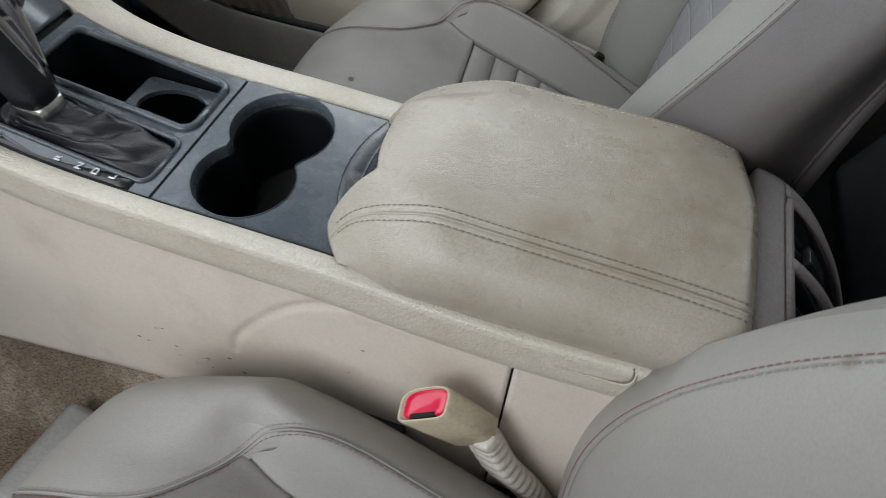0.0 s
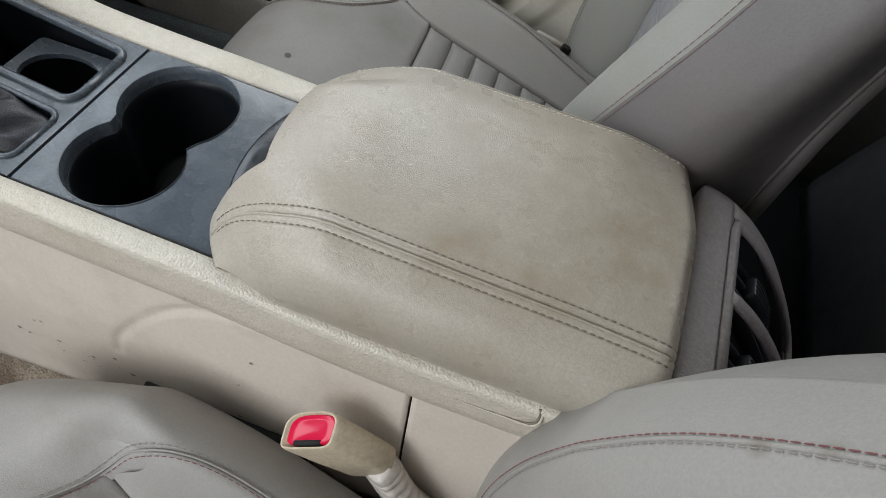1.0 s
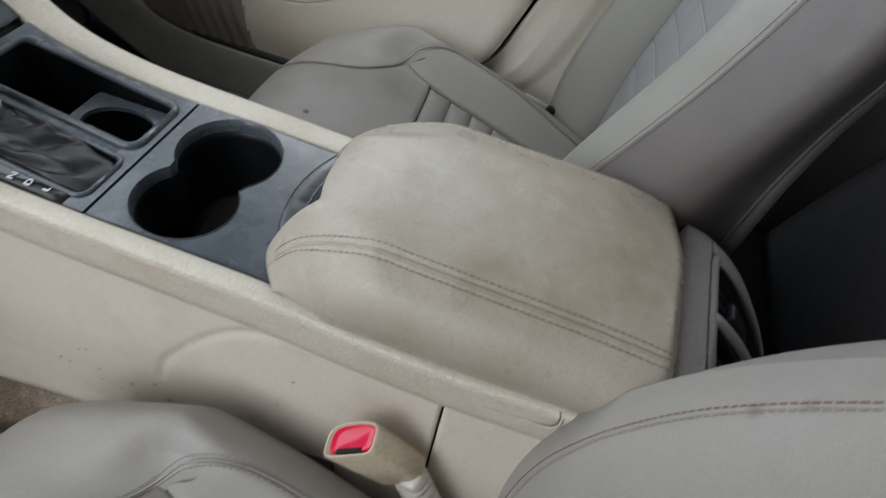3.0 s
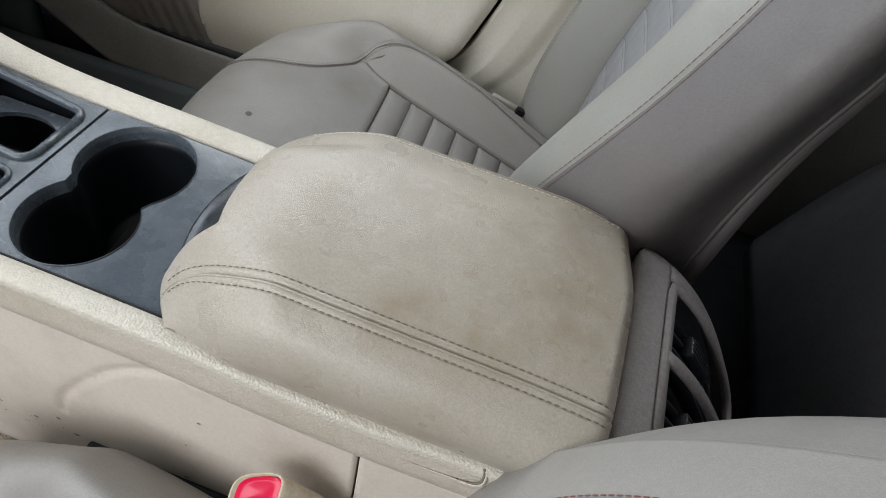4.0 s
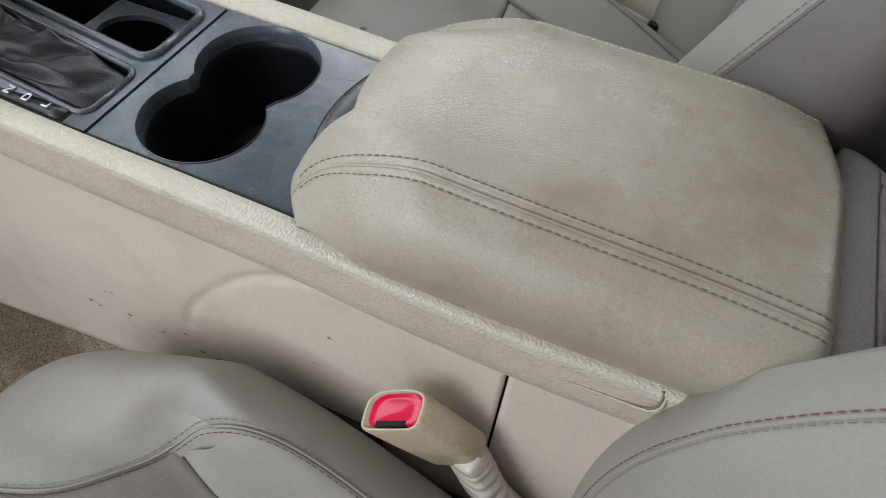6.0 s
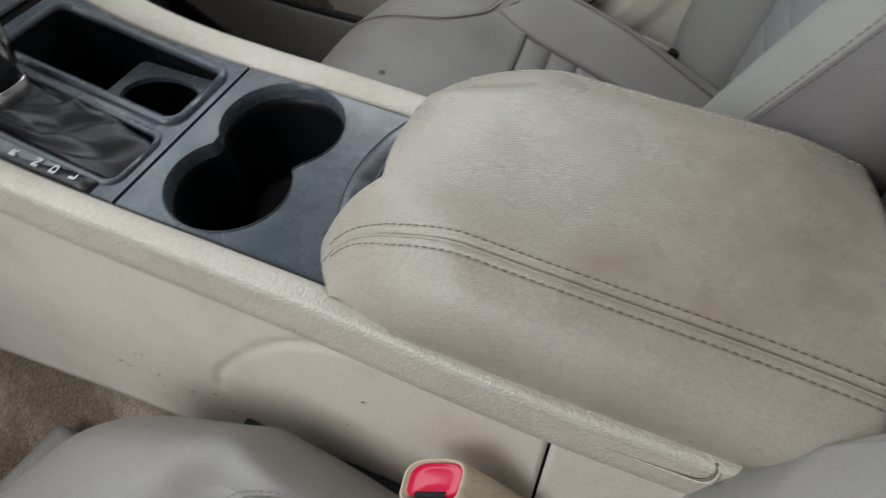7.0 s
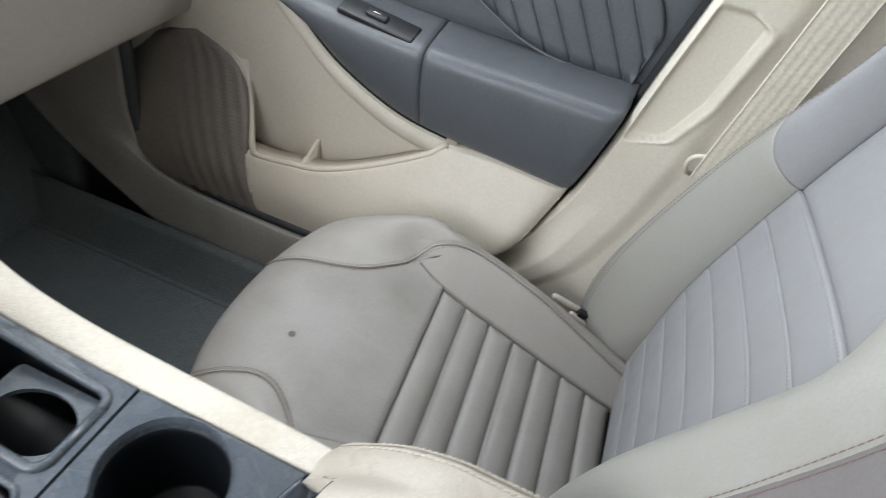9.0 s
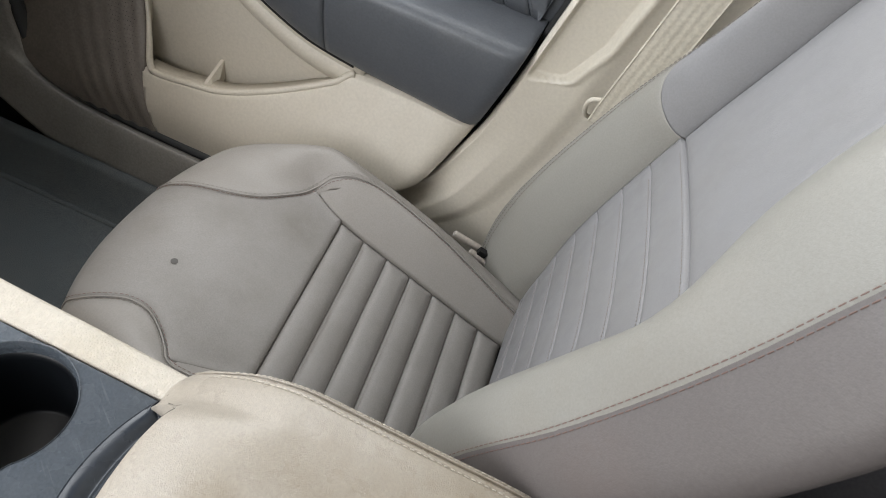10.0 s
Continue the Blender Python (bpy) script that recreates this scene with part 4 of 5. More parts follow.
WIDE = [(-0.24, 0.170), (-0.11, 0.184), (-0.05, 0.194), (0.0, 0.204), (0.05, 0.210), (0.10, 0.218), (0.17, 0.217), (0.25, 0.209), (0.33, 0.199), (0.43, 0.185)]
GROOVES = [0.150 + 0.0377 * k for k in range(8)]


def cushion_point(s, v):
    a = abs(v)
    z = lerp(CZ, s)
    ins, seam, wide = lerp(INSERT if v > 0 else INSERT_L, s), lerp(SEAM if v > 0 else SEAM_L, s), lerp(WIDE, s)
    rise = step(-0.10, 0.10, s) * (1 - 0.25 * step(0.25, 0.43, s))
    z += 0.050 * rise * step(ins - 0.012 - 0.03 * step(0.12, 0.0, s), ins + 0.052, a)
    over = max(0.0, a - (wide - 0.055)) / 0.055
    z -= (0.034 + 0.022 * rise) * over ** 2.3 * (0.25 + 0.75 * step(0.10, 0.29, z))
    x = lerp(CX, s) + 0.024 * min(a / 0.14, 1.5) ** 2.4 * (1 - step(-0.04, 0.12, s))
    return Vector((x, v, z))


B_EDGE = [(0.12, 0.400), (0.2, 0.404), (0.26, 0.410), (0.36, 0.428), (0.49, 0.462), (0.58, 0.488), (0.66, 0.514), (0.76, 0.545), (0.90, 0.595)]
B_DEEP = [(0.12, 0.0), (0.2, 0.002), (0.4, 0.004), (0.6, 0.004), (0.90, 0.002)]
B_SEAM = [(0.12, 0.388), (0.16, 0.370), (0.2, 0.356), (0.25, 0.349), (0.33, 0.350), (0.40, 0.364), (0.46, 0.388), (0.53, 0.421), (0.59, 0.451), (0.64, 0.474), (0.70, 0.491), (0.76, 0.505), (0.90, 0.570)]
B_IN = [(0.15, 0.150), (0.2, 0.158), (0.35, 0.172), (0.545, 0.176), (0.65, 0.176), (0.75, 0.168), (0.90, 0.140)]
B_IN_L = [(0.15, 0.085), (0.2, 0.086), (0.35, 0.091), (0.545, 0.100), (0.65, 0.106), (0.75, 0.108), (0.90, 0.105)]
B_NEAR = [(0.15, 0.070), (0.30, 0.074), (0.41, 0.078), (0.45, 0.081), (0.50, 0.088), (0.535, 0.093), (0.577, 0.100), (0.60, 0.096), (0.62, 0.084), (0.64, 0.064), (0.666, 0.040), (0.70, 0.029), (0.73, 0.026), (0.90, 0.024)]
B_OUT = [(0.12, 0.180), (0.25, 0.203), (0.35, 0.211), (0.5, 0.214), (0.62, 0.211), (0.72, 0.200), (0.90, 0.165)]
B_REAR = [(0.15, 0.560), (0.41, 0.576), (0.48, 0.581), (0.55, 0.592), (0.6, 0.606), (0.75, 0.650), (0.90, 0.700)]
BANDS = [0.565 - 0.0445 * k for k in range(9)]


P_OUT = [(0.12, 0.170), (0.25, 0.185), (0.35, 0.190), (0.44, 0.190), (0.50, 0.191), (0.55, 0.185), (0.62, 0.178), (0.72, 0.168), (0.90, 0.150)]
P_SEAM = [(0.12, 0.388), (0.16, 0.372), (0.20, 0.360), (0.25, 0.354), (0.33, 0.360), (0.40, 0.382), (0.44, 0.401), (0.50, 0.432), (0.55, 0.460), (0.60, 0.484), (0.65, 0.505), (0.70, 0.523), (0.76, 0.545), (0.90, 0.598)]


def b_out(s, sg, passenger=False):
    """Half width of the back, fuller on the one side."""
    if passenger and sg < 0:
        return lerp(P_OUT, s)
    return lerp(B_OUT, s) + (0.024 * step(0.75, 0.5, s) if sg > 0 else 0.0)


def b_in(s, sg, passenger=False):
    """Half width of the ribbed and plain middle of the back."""
    return lerp((B_IN if sg > 0 else B_NEAR) if passenger else B_IN_L, s)


def back_point(s, v, passenger=False):
    a = abs(v)
    wi, wo = b_in(s, v, passenger), b_out(s, v, passenger)
    if a <= wi:
        x = lerp(B_EDGE, s) + lerp(B_DEEP, s) * (1 - (a / wi) ** 2)
    else:
        t = min((a - wi) / (wo - wi), 1.3)
        if passenger and v > 0:
            return Vector((lerp(B_EDGE, s) - 0.012 * t - 0.046 * math.sin(math.pi * min(t, 1.0) ** 0.8 * 0.95) ** 0.8, v, s))
        seam = lerp(P_SEAM if passenger else B_SEAM, s)
        x = lerp(B_EDGE, s) + (seam - lerp(B_EDGE, s)) * math.sin(min(t, 1.0) * math.pi / 2) ** 0.9 - 0.026 * math.sin(math.pi * min(t, 1.0)) ** 1.2
    return Vector((x, v, s))


def seat(name, label, yc, dx, dxb, bulge, thread, swell=0.0):
    body = thing(name, label, "seat", "front seats")

    def bp(s, v):
        return back_point(s, v, yc > 0)

    def put(p):
        return Vector((p.x + dx, p.y + yc, p.z))

    def put_back(p):
        k = min(0.3, max(-0.3, p.z - 0.45))
        out = (swell - 0.13 * k - 0.3 * k * k) * step(-0.02, 0.12, p.y) if swell else 0.0
        fore = 0.0
        if yc > 0:
            far = min(1.0, max(0.0, (p.y - 0.168) / 0.045))
            fore, out = far * (-0.02 + 0.1 * k), far * (0.03 - 0.1 * k)
        return Vector((p.x + dxb + fore, p.y + yc + out, p.z))

    def region(name, point, a0, a1, lo, hi, mat, na, nb, depth, radius, axis, seat_label="", parent=None, shear=0.0, ramp=0.0, fore=0.0, pivot=0.0):
        """A padded piece of cover between two seams; lo(s) and hi(s) are its sides."""
        def f(a, b):
            s = a0 + (a1 - a0) * a
            v = lo(s) + (hi(s) - lo(s)) * b
            s2 = s - (shear + ramp * step(0.55, 1.0, a) + fore * step(0.45, 0.0, a)) * (v - pivot)
            v = lo(s2) + (hi(s2) - lo(s2)) * b
            p = point(s2, v)
            d = min(a * (a1 - a0), (1 - a) * (a1 - a0), b * abs(hi(s) - lo(s)), (1 - b) * abs(hi(s) - lo(s)))
            sink = depth * math.exp(-max(d, 0.0) / radius)
            return put(p - Vector((0, 0, sink))) if axis == "z" else put_back(p + Vector((sink, 0, 0)))
        return slab(name, f, spread(na), spread(nb), lambda p, a, b: p - Vector((0, 0, 0.018)) if axis == "z" else p + Vector((0.018, 0, 0)), mat, parent or body, seat_label)

    passenger = yc > 0
    slant, shift = (0.08, 0.0) if passenger else (0.0, -0.007)
    lines = [g + shift for g in GROOVES]

    def edge_in(s):
        return lerp(SEAM, s) if s < 0.09 else lerp(INSERT, s)

    def edge_left(s):
        return -min(lerp(SEAM_L, s), lerp(INSERT_L, s))

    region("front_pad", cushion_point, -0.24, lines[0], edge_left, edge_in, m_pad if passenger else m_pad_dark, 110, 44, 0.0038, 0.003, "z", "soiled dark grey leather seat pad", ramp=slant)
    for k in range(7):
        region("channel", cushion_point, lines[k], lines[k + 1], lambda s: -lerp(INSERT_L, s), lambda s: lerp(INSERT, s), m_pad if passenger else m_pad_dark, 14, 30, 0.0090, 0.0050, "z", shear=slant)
    for sg in (-1, 1):
        seam_line, insert_line = (SEAM, INSERT) if sg > 0 else (SEAM_L, INSERT_L)
        region("bolster_face", cushion_point, 0.0905, 0.43, lambda s: sg * lerp(insert_line, s), lambda s: sg * max(lerp(seam_line, s), lerp(insert_line, s) + 0.0005), m_seat, 70, 16, 0.0016, 0.003, "z")

        def outer(a, b):
            s = -0.24 + 0.67 * a
            vi, vo = lerp(seam_line, s), lerp(WIDE, s)
            if b <= 0.75:
                q = b / 0.75
                p = cushion_point(s, sg * (vi + (vo - vi) * q))
                p.z -= 0.002 * math.exp(-(q * (vo - vi)) / 0.003)
            else:
                q = (b - 0.75) / 0.25
                p = cushion_point(s, sg * vo)
                p.y += sg * 0.008 * math.sin(q * math.pi / 2)
                p.z = p.z + (min(0.09, p.z - 0.01) - p.z) * q
            return put(p)
        slab("side_bolster", outer, even(150), [i / 40 for i in range(41)], lambda p, a, b: p + Vector((0, -sg * 0.012, -0.012)), m_seat, body, "grey leather side bolster")

        def beside_seam(s, off):
            """A point on the cover at a distance from the seam, square to its run."""
            run = (lerp(seam_line, s + 0.002) - lerp(seam_line, s - 0.002)) / 0.004
            return put(cushion_point(s, sg * (lerp(seam_line, s) + off * math.hypot(1.0, run))) + Vector((0, -sg * 0.0004, 0.0011)))
        for off in (-0.0030, 0.0042):
            row = [beside_seam(-0.07 + 0.48 * i / 110, off) for i in range(111)]
            stitching("seam_stitches", row, thread if off < 0 else m_grey_thread, body, 0.0042, 0.0018, 0.00036)
        tube("seam_welt", [beside_seam(-0.10 + 0.51 * i / 130, 0.0008) - Vector((0, 0, 0.0005)) for i in range(131)], 0.0010, m_seat, body, n=8)
    for g in lines[1:7:2]:
        stitching("channel_stitches", [put(cushion_point(g + 0.0045 - slant * (-0.10 + 0.2 * i / 30), -0.10 + 0.2 * i / 30) + Vector((0, 0, -0.001))) for i in range(31)], m_grey_thread, body, 0.0034, 0.0014, 0.0004)

    for k in range(8):
        region("back_channel", bp, BANDS[k + 1], BANDS[k], lambda s: -b_in(s, -1, passenger), lambda s: b_in(s, 1, passenger), m_back if passenger else m_seat, 12, 30, 0.0022, 0.0040, "x", shear=0.113)
        stitching("channel_stitches", [put_back(bp(BANDS[k] - 0.003 - 0.113 * (-0.085 + (0.24 if passenger else 0.17) * i / 30), -0.085 + (0.24 if passenger else 0.17) * i / 30) + Vector((0.001, 0, 0))) for i in range(31)], m_grey_thread, body, 0.0034, 0.0016, 0.0004)
    region("upper_pad", bp, 0.565, 0.90, lambda s: -b_in(s, -1, passenger), lambda s: b_in(s, 1, passenger), m_back if passenger else m_seat, 40, 36, 0.007, 0.005, "x", "light grey leather upper back", shear=0.113)
    for sg in (-1, 1):
        # the far bolster turns grey higher up: soft shading done as a second cover colour
        spans = ((0.15, 0.552, m_bolster), (0.552, 0.90, m_back)) if passenger and sg > 0 else ((0.15, 0.90, m_bolster if passenger else m_seat),)
        for k, (s0, s1, cover) in enumerate(spans):
            lean = -1.7 if len(spans) > 1 else 0.0
            region("back_bolster", bp, s0, s1, lambda s: sg * b_in(s, sg, passenger), lambda s: sg * b_out(s, sg, passenger), cover, 60, 24, (0.0055 if sg < 0 else 0.0022) if passenger else 0.0012, 0.006, "x", "padded leather bolster", ramp=lean * (1 - k), fore=lean * k, pivot=0.180)

        def flank(a, b):
            s = 0.12 + 0.78 * a
            seam_out, full = b_out(s, sg, passenger), b_out(s, sg)
            front = bp(s, sg * seam_out)
            rear = lerp(B_REAR, s)
            x = front.x + 0.002 + (rear - front.x) * b
            out = seam_out + (full - seam_out) * math.sin(min(1.0, b * 2.2) * math.pi / 2) + bulge * math.sin(min(1.0, b * 2.6) * math.pi / 2) - (0.060 * step(0.45, 1.0, b) if passenger and sg < 0 else 0.030 * step(0.72, 1.0, b))
            sink = (0.003 if passenger else 0.0003) * math.exp(-b * (rear - front.x) / 0.004)
            return put_back(Vector((x, sg * (out - sink), s)))
        slab("side_panel", flank, even(44), spread(30), lambda p, a, b: p + Vector((0, -sg * 0.02, 0)), m_shell if passenger else m_seat, body, "taupe vinyl seat side, darkened in colour for its shade" if passenger else "grey leather seat side")
        for off in ((0.0030, -1.0) if passenger else (0.047, 0.0535)):
            row = []
            for i in range(121):
                s = 0.2 + 0.68 * i / 120
                if off > 0:
                    p = bp(s, sg * (b_out(s, sg, passenger) - off * (1.0 if passenger else 1.27 - 0.9 * s + 1.8 * max(0.0, 0.46 - s)))) + Vector((-0.0005, 0, 0))
                    row.append(put_back(p))
                else:
                    row.append(Vector(flank((s - 0.12) / 0.78, 0.012)) + Vector((0, sg * 0.0005, 0)))
            stitching("back_seam_stitches", row, thread if off in (0.0030, 0.047) or passenger else m_grey_thread, body, 0.0046, 0.0013, 0.00045 if passenger else 0.00034)
        if passenger and sg < 0:
            fold = [put_back(bp(s, -b_in(s, -1, True) - 0.0030) + Vector((-0.0002, 0, 0))) for s in [0.34 + 0.30 * i / 60 for i in range(61)]]
            tube("bolster_fold", fold, lambda t: 0.0036 * math.sin(math.pi * min(1.0, 0.04 + t)) ** 0.6 + 0.0002, m_bolster, body, n=10, flat=0.7, up=(-1, 0, 0.3))
        if not passenger:
            tube("back_welt", [put_back(bp(s, sg * (b_out(s, sg) - 0.0503 * (1.27 - 0.9 * s + 1.8 * max(0.0, 0.46 - s)))) + Vector((0.0006, 0, 0))) for s in [0.2 + 0.68 * i / 120 for i in range(121)]], 0.0016, m_seat, body, n=8)
        if yc > 0 and sg > 0:
            for t in (0.50, 0.58):
                far_row = [put_back(bp(s, lerp(B_IN, s) + t * (b_out(s, 1) - lerp(B_IN, s))) + Vector((-0.0006, 0, 0))) for s in [0.2 + 0.62 * i / 110 for i in range(111)]]
                stitching("bolster_stitches", far_row, m_grey_thread, body, 0.0042, 0.0018, 0.00045)
        # piping along the rear edge of the side
        tube("rear_piping", [Vector(flank(i / 50, 0.90)) + Vector((0, sg * 0.001, 0)) for i in range(51)], 0.002, m_shell, body)
    slab("back_shell", lambda a, b: put_back(Vector((lerp(B_REAR, 0.12 + 0.78 * a) + 0.012 * math.cos((b - 0.5) * math.pi), (lerp(B_OUT, 0.12 + 0.78 * a) - (0.042 if passenger else 0.012)) * (2 * b - 1), 0.12 + 0.78 * a))), even(20), even(16), lambda p, a, b: p + Vector((-0.015, 0, 0)), m_shell, body)
    slab("top_roll", lambda a, b: put_back(Vector((bp(0.90, 0).x + (lerp(B_REAR, 0.9) - bp(0.9, 0).x) * a, 0.155 * (2 * b - 1), 0.90 + 0.02 * math.sin(math.pi * a)))), even(10), even(12), lambda p, a, b: p + Vector((0, 0, -0.02)), m_back, body)
    block("seat_base", (0.40, 0.30, 0.10), (0.16 + dx, yc, 0.10), m_black, body, bevel=0.01)
    for sg in (-1, 1):
        block("seat_rail", (0.60, 0.035, 0.045), (0.13 + dx, yc + sg * 0.15, 0.025), m_sill, body, bevel=0.006)
        block("rail_cover", (0.07, 0.045, 0.055), (-0.145 + dx, yc + sg * 0.145, 0.04), m_sill, body, bevel=0.012, turn=(0, 20, 0))
    block("front_valance", (0.012, 0.26, 0.09), (-0.095 + dx, yc, 0.085), m_seat, body, bevel=0.005, turn=(0, -35, 0))
    return body


passenger_seat = seat("passenger_seat", "grey leather passenger seat with ribbed inserts and soiled cushion", 0.345, 0.0, 0.0, 0.013, m_dull_thread)
driver_seat = seat("driver_seat", "grey leather driver seat with ribbed inserts and red-grey stitching", -0.360, 0.042, 0.075, 0.034, m_red_thread, 0.0265)
# added black strip that darkens the gap between bolster and console
block("gap_shade_strip", (0.17, 0.010, 0.085), (0.165, -0.1340, 0.180), m_gap, driver_seat, "black strip standing in for the shade in the seat gap", bevel=0.003)
block("rail_cover", (0.052, 0.135, 0.030), (-0.178, -0.245, 0.055), m_sill, driver_seat, "scuffed taupe plastic seat rail cover", bevel=0.012, turn=(0, 12, -8))
# a small round burn on the passenger cushion
bm = bmesh.new()
bmesh.ops.create_circle(bm, cap_ends=True, segments=14, radius=0.0042)
bm.transform(pose(0.018, 0.282, 0.2988, 0, 6, 0))
part("stain_spot", bm, m_burn, passenger_seat, "small dark round stain")

# ---- driver's belt buckle ----
buckle = thing("seat_belt_buckle", "tan seat belt buckle with red button on a ribbed pale sleeve", "seat belt buckle")
AX = Vector((0.72, 0.15, -0.66)).normalized()
AW, AT = Vector((0.85, 0.17, 0.49)).normalized(), Vector((-0.04, 0.79, 0.61)).normalized()
TOPC = Vector((0.2755, -0.152, 0.343))
SLEEVE = [TOPC + AX * 0.058, TOPC + AX * 0.075 + Vector((0, 0, -0.004)), Vector((0.352, -0.146, 0.252)), Vector((0.378, -0.143, 0.212)), Vector((0.400, -0.140, 0.168)), Vector((0.412, -0.139, 0.135))]


def rounded_d(centre, w, t, half_w, half_t, power=0.42, n=40):
    """A rounded D: flat towards the driver, rounder towards the console."""
    out = []
    for k in range(n):
        a = 2 * math.pi * k / n
        e = power * (0.8 if math.sin(a) < 0 else 1.6)
        out.append(centre + w * half_w * math.copysign(abs(math.cos(a)) ** e, math.cos(a)) + t * half_t * math.copysign(abs(math.sin(a)) ** e, math.sin(a)))
    return out


def d_ring(d, half_w, half_t, power=0.42):
    return rounded_d(TOPC + AX * d, AW, AT, half_w, half_t, power)


def sleeve_ring(u, half_w, half_t):
    way = (catmull(SLEEVE, min(u + 0.02, 1)) - catmull(SLEEVE, max(u - 0.02, 0))).normalized()
    t = (AT - way * AT.dot(way)).normalized()
    return rounded_d(catmull(SLEEVE, u), t.cross(way) * -1, t, half_w, half_t, 0.6)


loft("buckle_body", [d_ring(0.010, 0.0214, 0.0125), d_ring(0.0012, 0.0220, 0.0131), d_ring(0.0, 0.0228, 0.0138), d_ring(0.0010, 0.0238, 0.0148), d_ring(0.004, 0.0244, 0.0153), d_ring(0.030, 0.0236, 0.0149), d_ring(0.064, 0.0209, 0.0138), d_ring(0.0655, 0.0196, 0.0128)], m_buckle, buckle, "tan plastic buckle housing")
rows = []
for d, k in ((0.0095, 1.0), (0.0050, 1.0), (0.0030, 0.97), (0.0022, 0.90), (0.0030, 0.6), (0.0040, 0.25)):
    rows.append([p + AT * 0.0012 for p in d_ring(d, 0.0212 * k, 0.0118 * k)])
loft("release_button", rows, m_red, buckle, "glossy red release button")
slab("tongue_slot", lambda u, v: TOPC + AX * 0.0016 + AW * (-0.0120 + 0.024 * u) + AT * (-0.0112 + 0.0036 * v), even(2), even(2), lambda p, u, v: p + AX * 0.005, m_gap, buckle, "black tongue slot")
loft("lower_housing", [sleeve_ring(0.12, 0.0180, 0.0120), sleeve_ring(0.15, 0.0190, 0.0130), sleeve_ring(0.20, 0.0196, 0.0138), sleeve_ring(0.22, 0.018, 0.012)], m_sleeve, buckle, "pale lower housing")
rings = []
for i in range(16):
    u, k = 0.21 + 0.048 * i, 1.0 - 0.010 * i
    for du, kk in ((0.0, 0.91), (0.008, 1.0), (0.032, 1.0), (0.040, 0.91)):
        rings.append(sleeve_ring(u + du, 0.0190 * k * kk, 0.0138 * k * kk))
loft("ribbed_sleeve", rings, m_sleeve, buckle, "pale ribbed plastic sleeve")
block("anchor_bracket", (0.05, 0.012, 0.10), (0.41, -0.141, 0.10), m_black, buckle, bevel=0.004, turn=(0, 20, 0))

# ---- passenger door ----
door = thing("passenger_door", "cream and charcoal passenger door trim with map pocket, closed", "door")
DOOR_Y = [(0.05, 0.63), (0.12, 0.585), (0.2, 0.575), (0.27, 0.597), (0.34, 0.635), (0.38, 0.652), (0.5, 0.668), (0.9, 0.70)]
REAR_EDGE = [(0.05, 0.02), (0.15, 0.085), (0.21, 0.158), (0.25, 0.195), (0.30, 0.222), (0.36, 0.248), (0.42, 0.266), (0.49, 0.284), (0.57, 0.303), (0.66, 0.326), (0.80, 0.360), (1.1, 0.43)]
LIP = [(-0.262, 0.262), (-0.23, 0.262), (-0.193, 0.266), (-0.135, 0.274), (-0.05, 0.305), (0.036, 0.348), (0.055, 0.365), (0.15, 0.368), (0.262, 0.358)]
ARM_LOW = [(-0.33, 0.70), (-0.25, 0.560), (-0.194, 0.500), (-0.128, 0.442), (-0.032, 0.395), (0.054, 0.378), (0.15, 0.369), (0.30, 0.355)]
SPK_LEFT = [(0.10, -0.50), (0.13, -0.552), (0.25, -0.56), (0.34, -0.531), (0.375, -0.503), (0.40, -0.455), (0.412, -0.39)]
SPK_RIGHT = [(0.10, -0.210), (0.17, -0.240), (0.25, -0.262), (0.30, -0.272), (0.335, -0.285), (0.365, -0.302), (0.388, -0.328), (0.402, -0.358), (0.412, -0.389)]
DOOR_LOW = [(-0.62, 0.10), (-0.48, 0.094), (-0.37, 0.088), (-0.256, 0.10), (-0.144, 0.135), (0.0, 0.165), (0.10, 0.20), (0.22, 0.262)]


def door_xy(x, z, out=0.0):
    return Vector((x, lerp(DOOR_Y, z) - out, z))


def lower_skin(u, v):
    x = -0.300 + (0.300 + 0.262) * u
    lo, hi = lerp(DOOR_LOW, x), lerp(LIP, x)
    z = lo + (hi - lo) * v
    edge = lerp(REAR_EDGE, z)
    x = max(min(x, edge), lerp(SPK_RIGHT, z) - 0.002)
    return door_xy(x, z) + Vector((0, 0.020 * math.exp(-(edge - x) / 0.010) + 0.02 * step(0.04, 0.0, v) + 0.005 * step(0.955, 1.0, v) ** 2, 0))


slab("lower_panel", lower_skin, even(60), sorted(set(even(28) + [0.972, 0.98, 0.987, 0.994])), lambda p, u, v: p + Vector((0, 0.016 + 0.012 * step(0.9, 1.0, v), 0)), m_door, door, "cream plastic lower door panel")
FRONT_LIP = [(-0.249, 0, 0.256), (-0.258, 0, 0.272), (-0.267, 0, 0.302), (-0.279, 0, 0.335), (-0.294, 0, 0.365), (-0.316, 0, 0.388), (-0.36, 0, 0.410), (-0.43, 0, 0.415)]


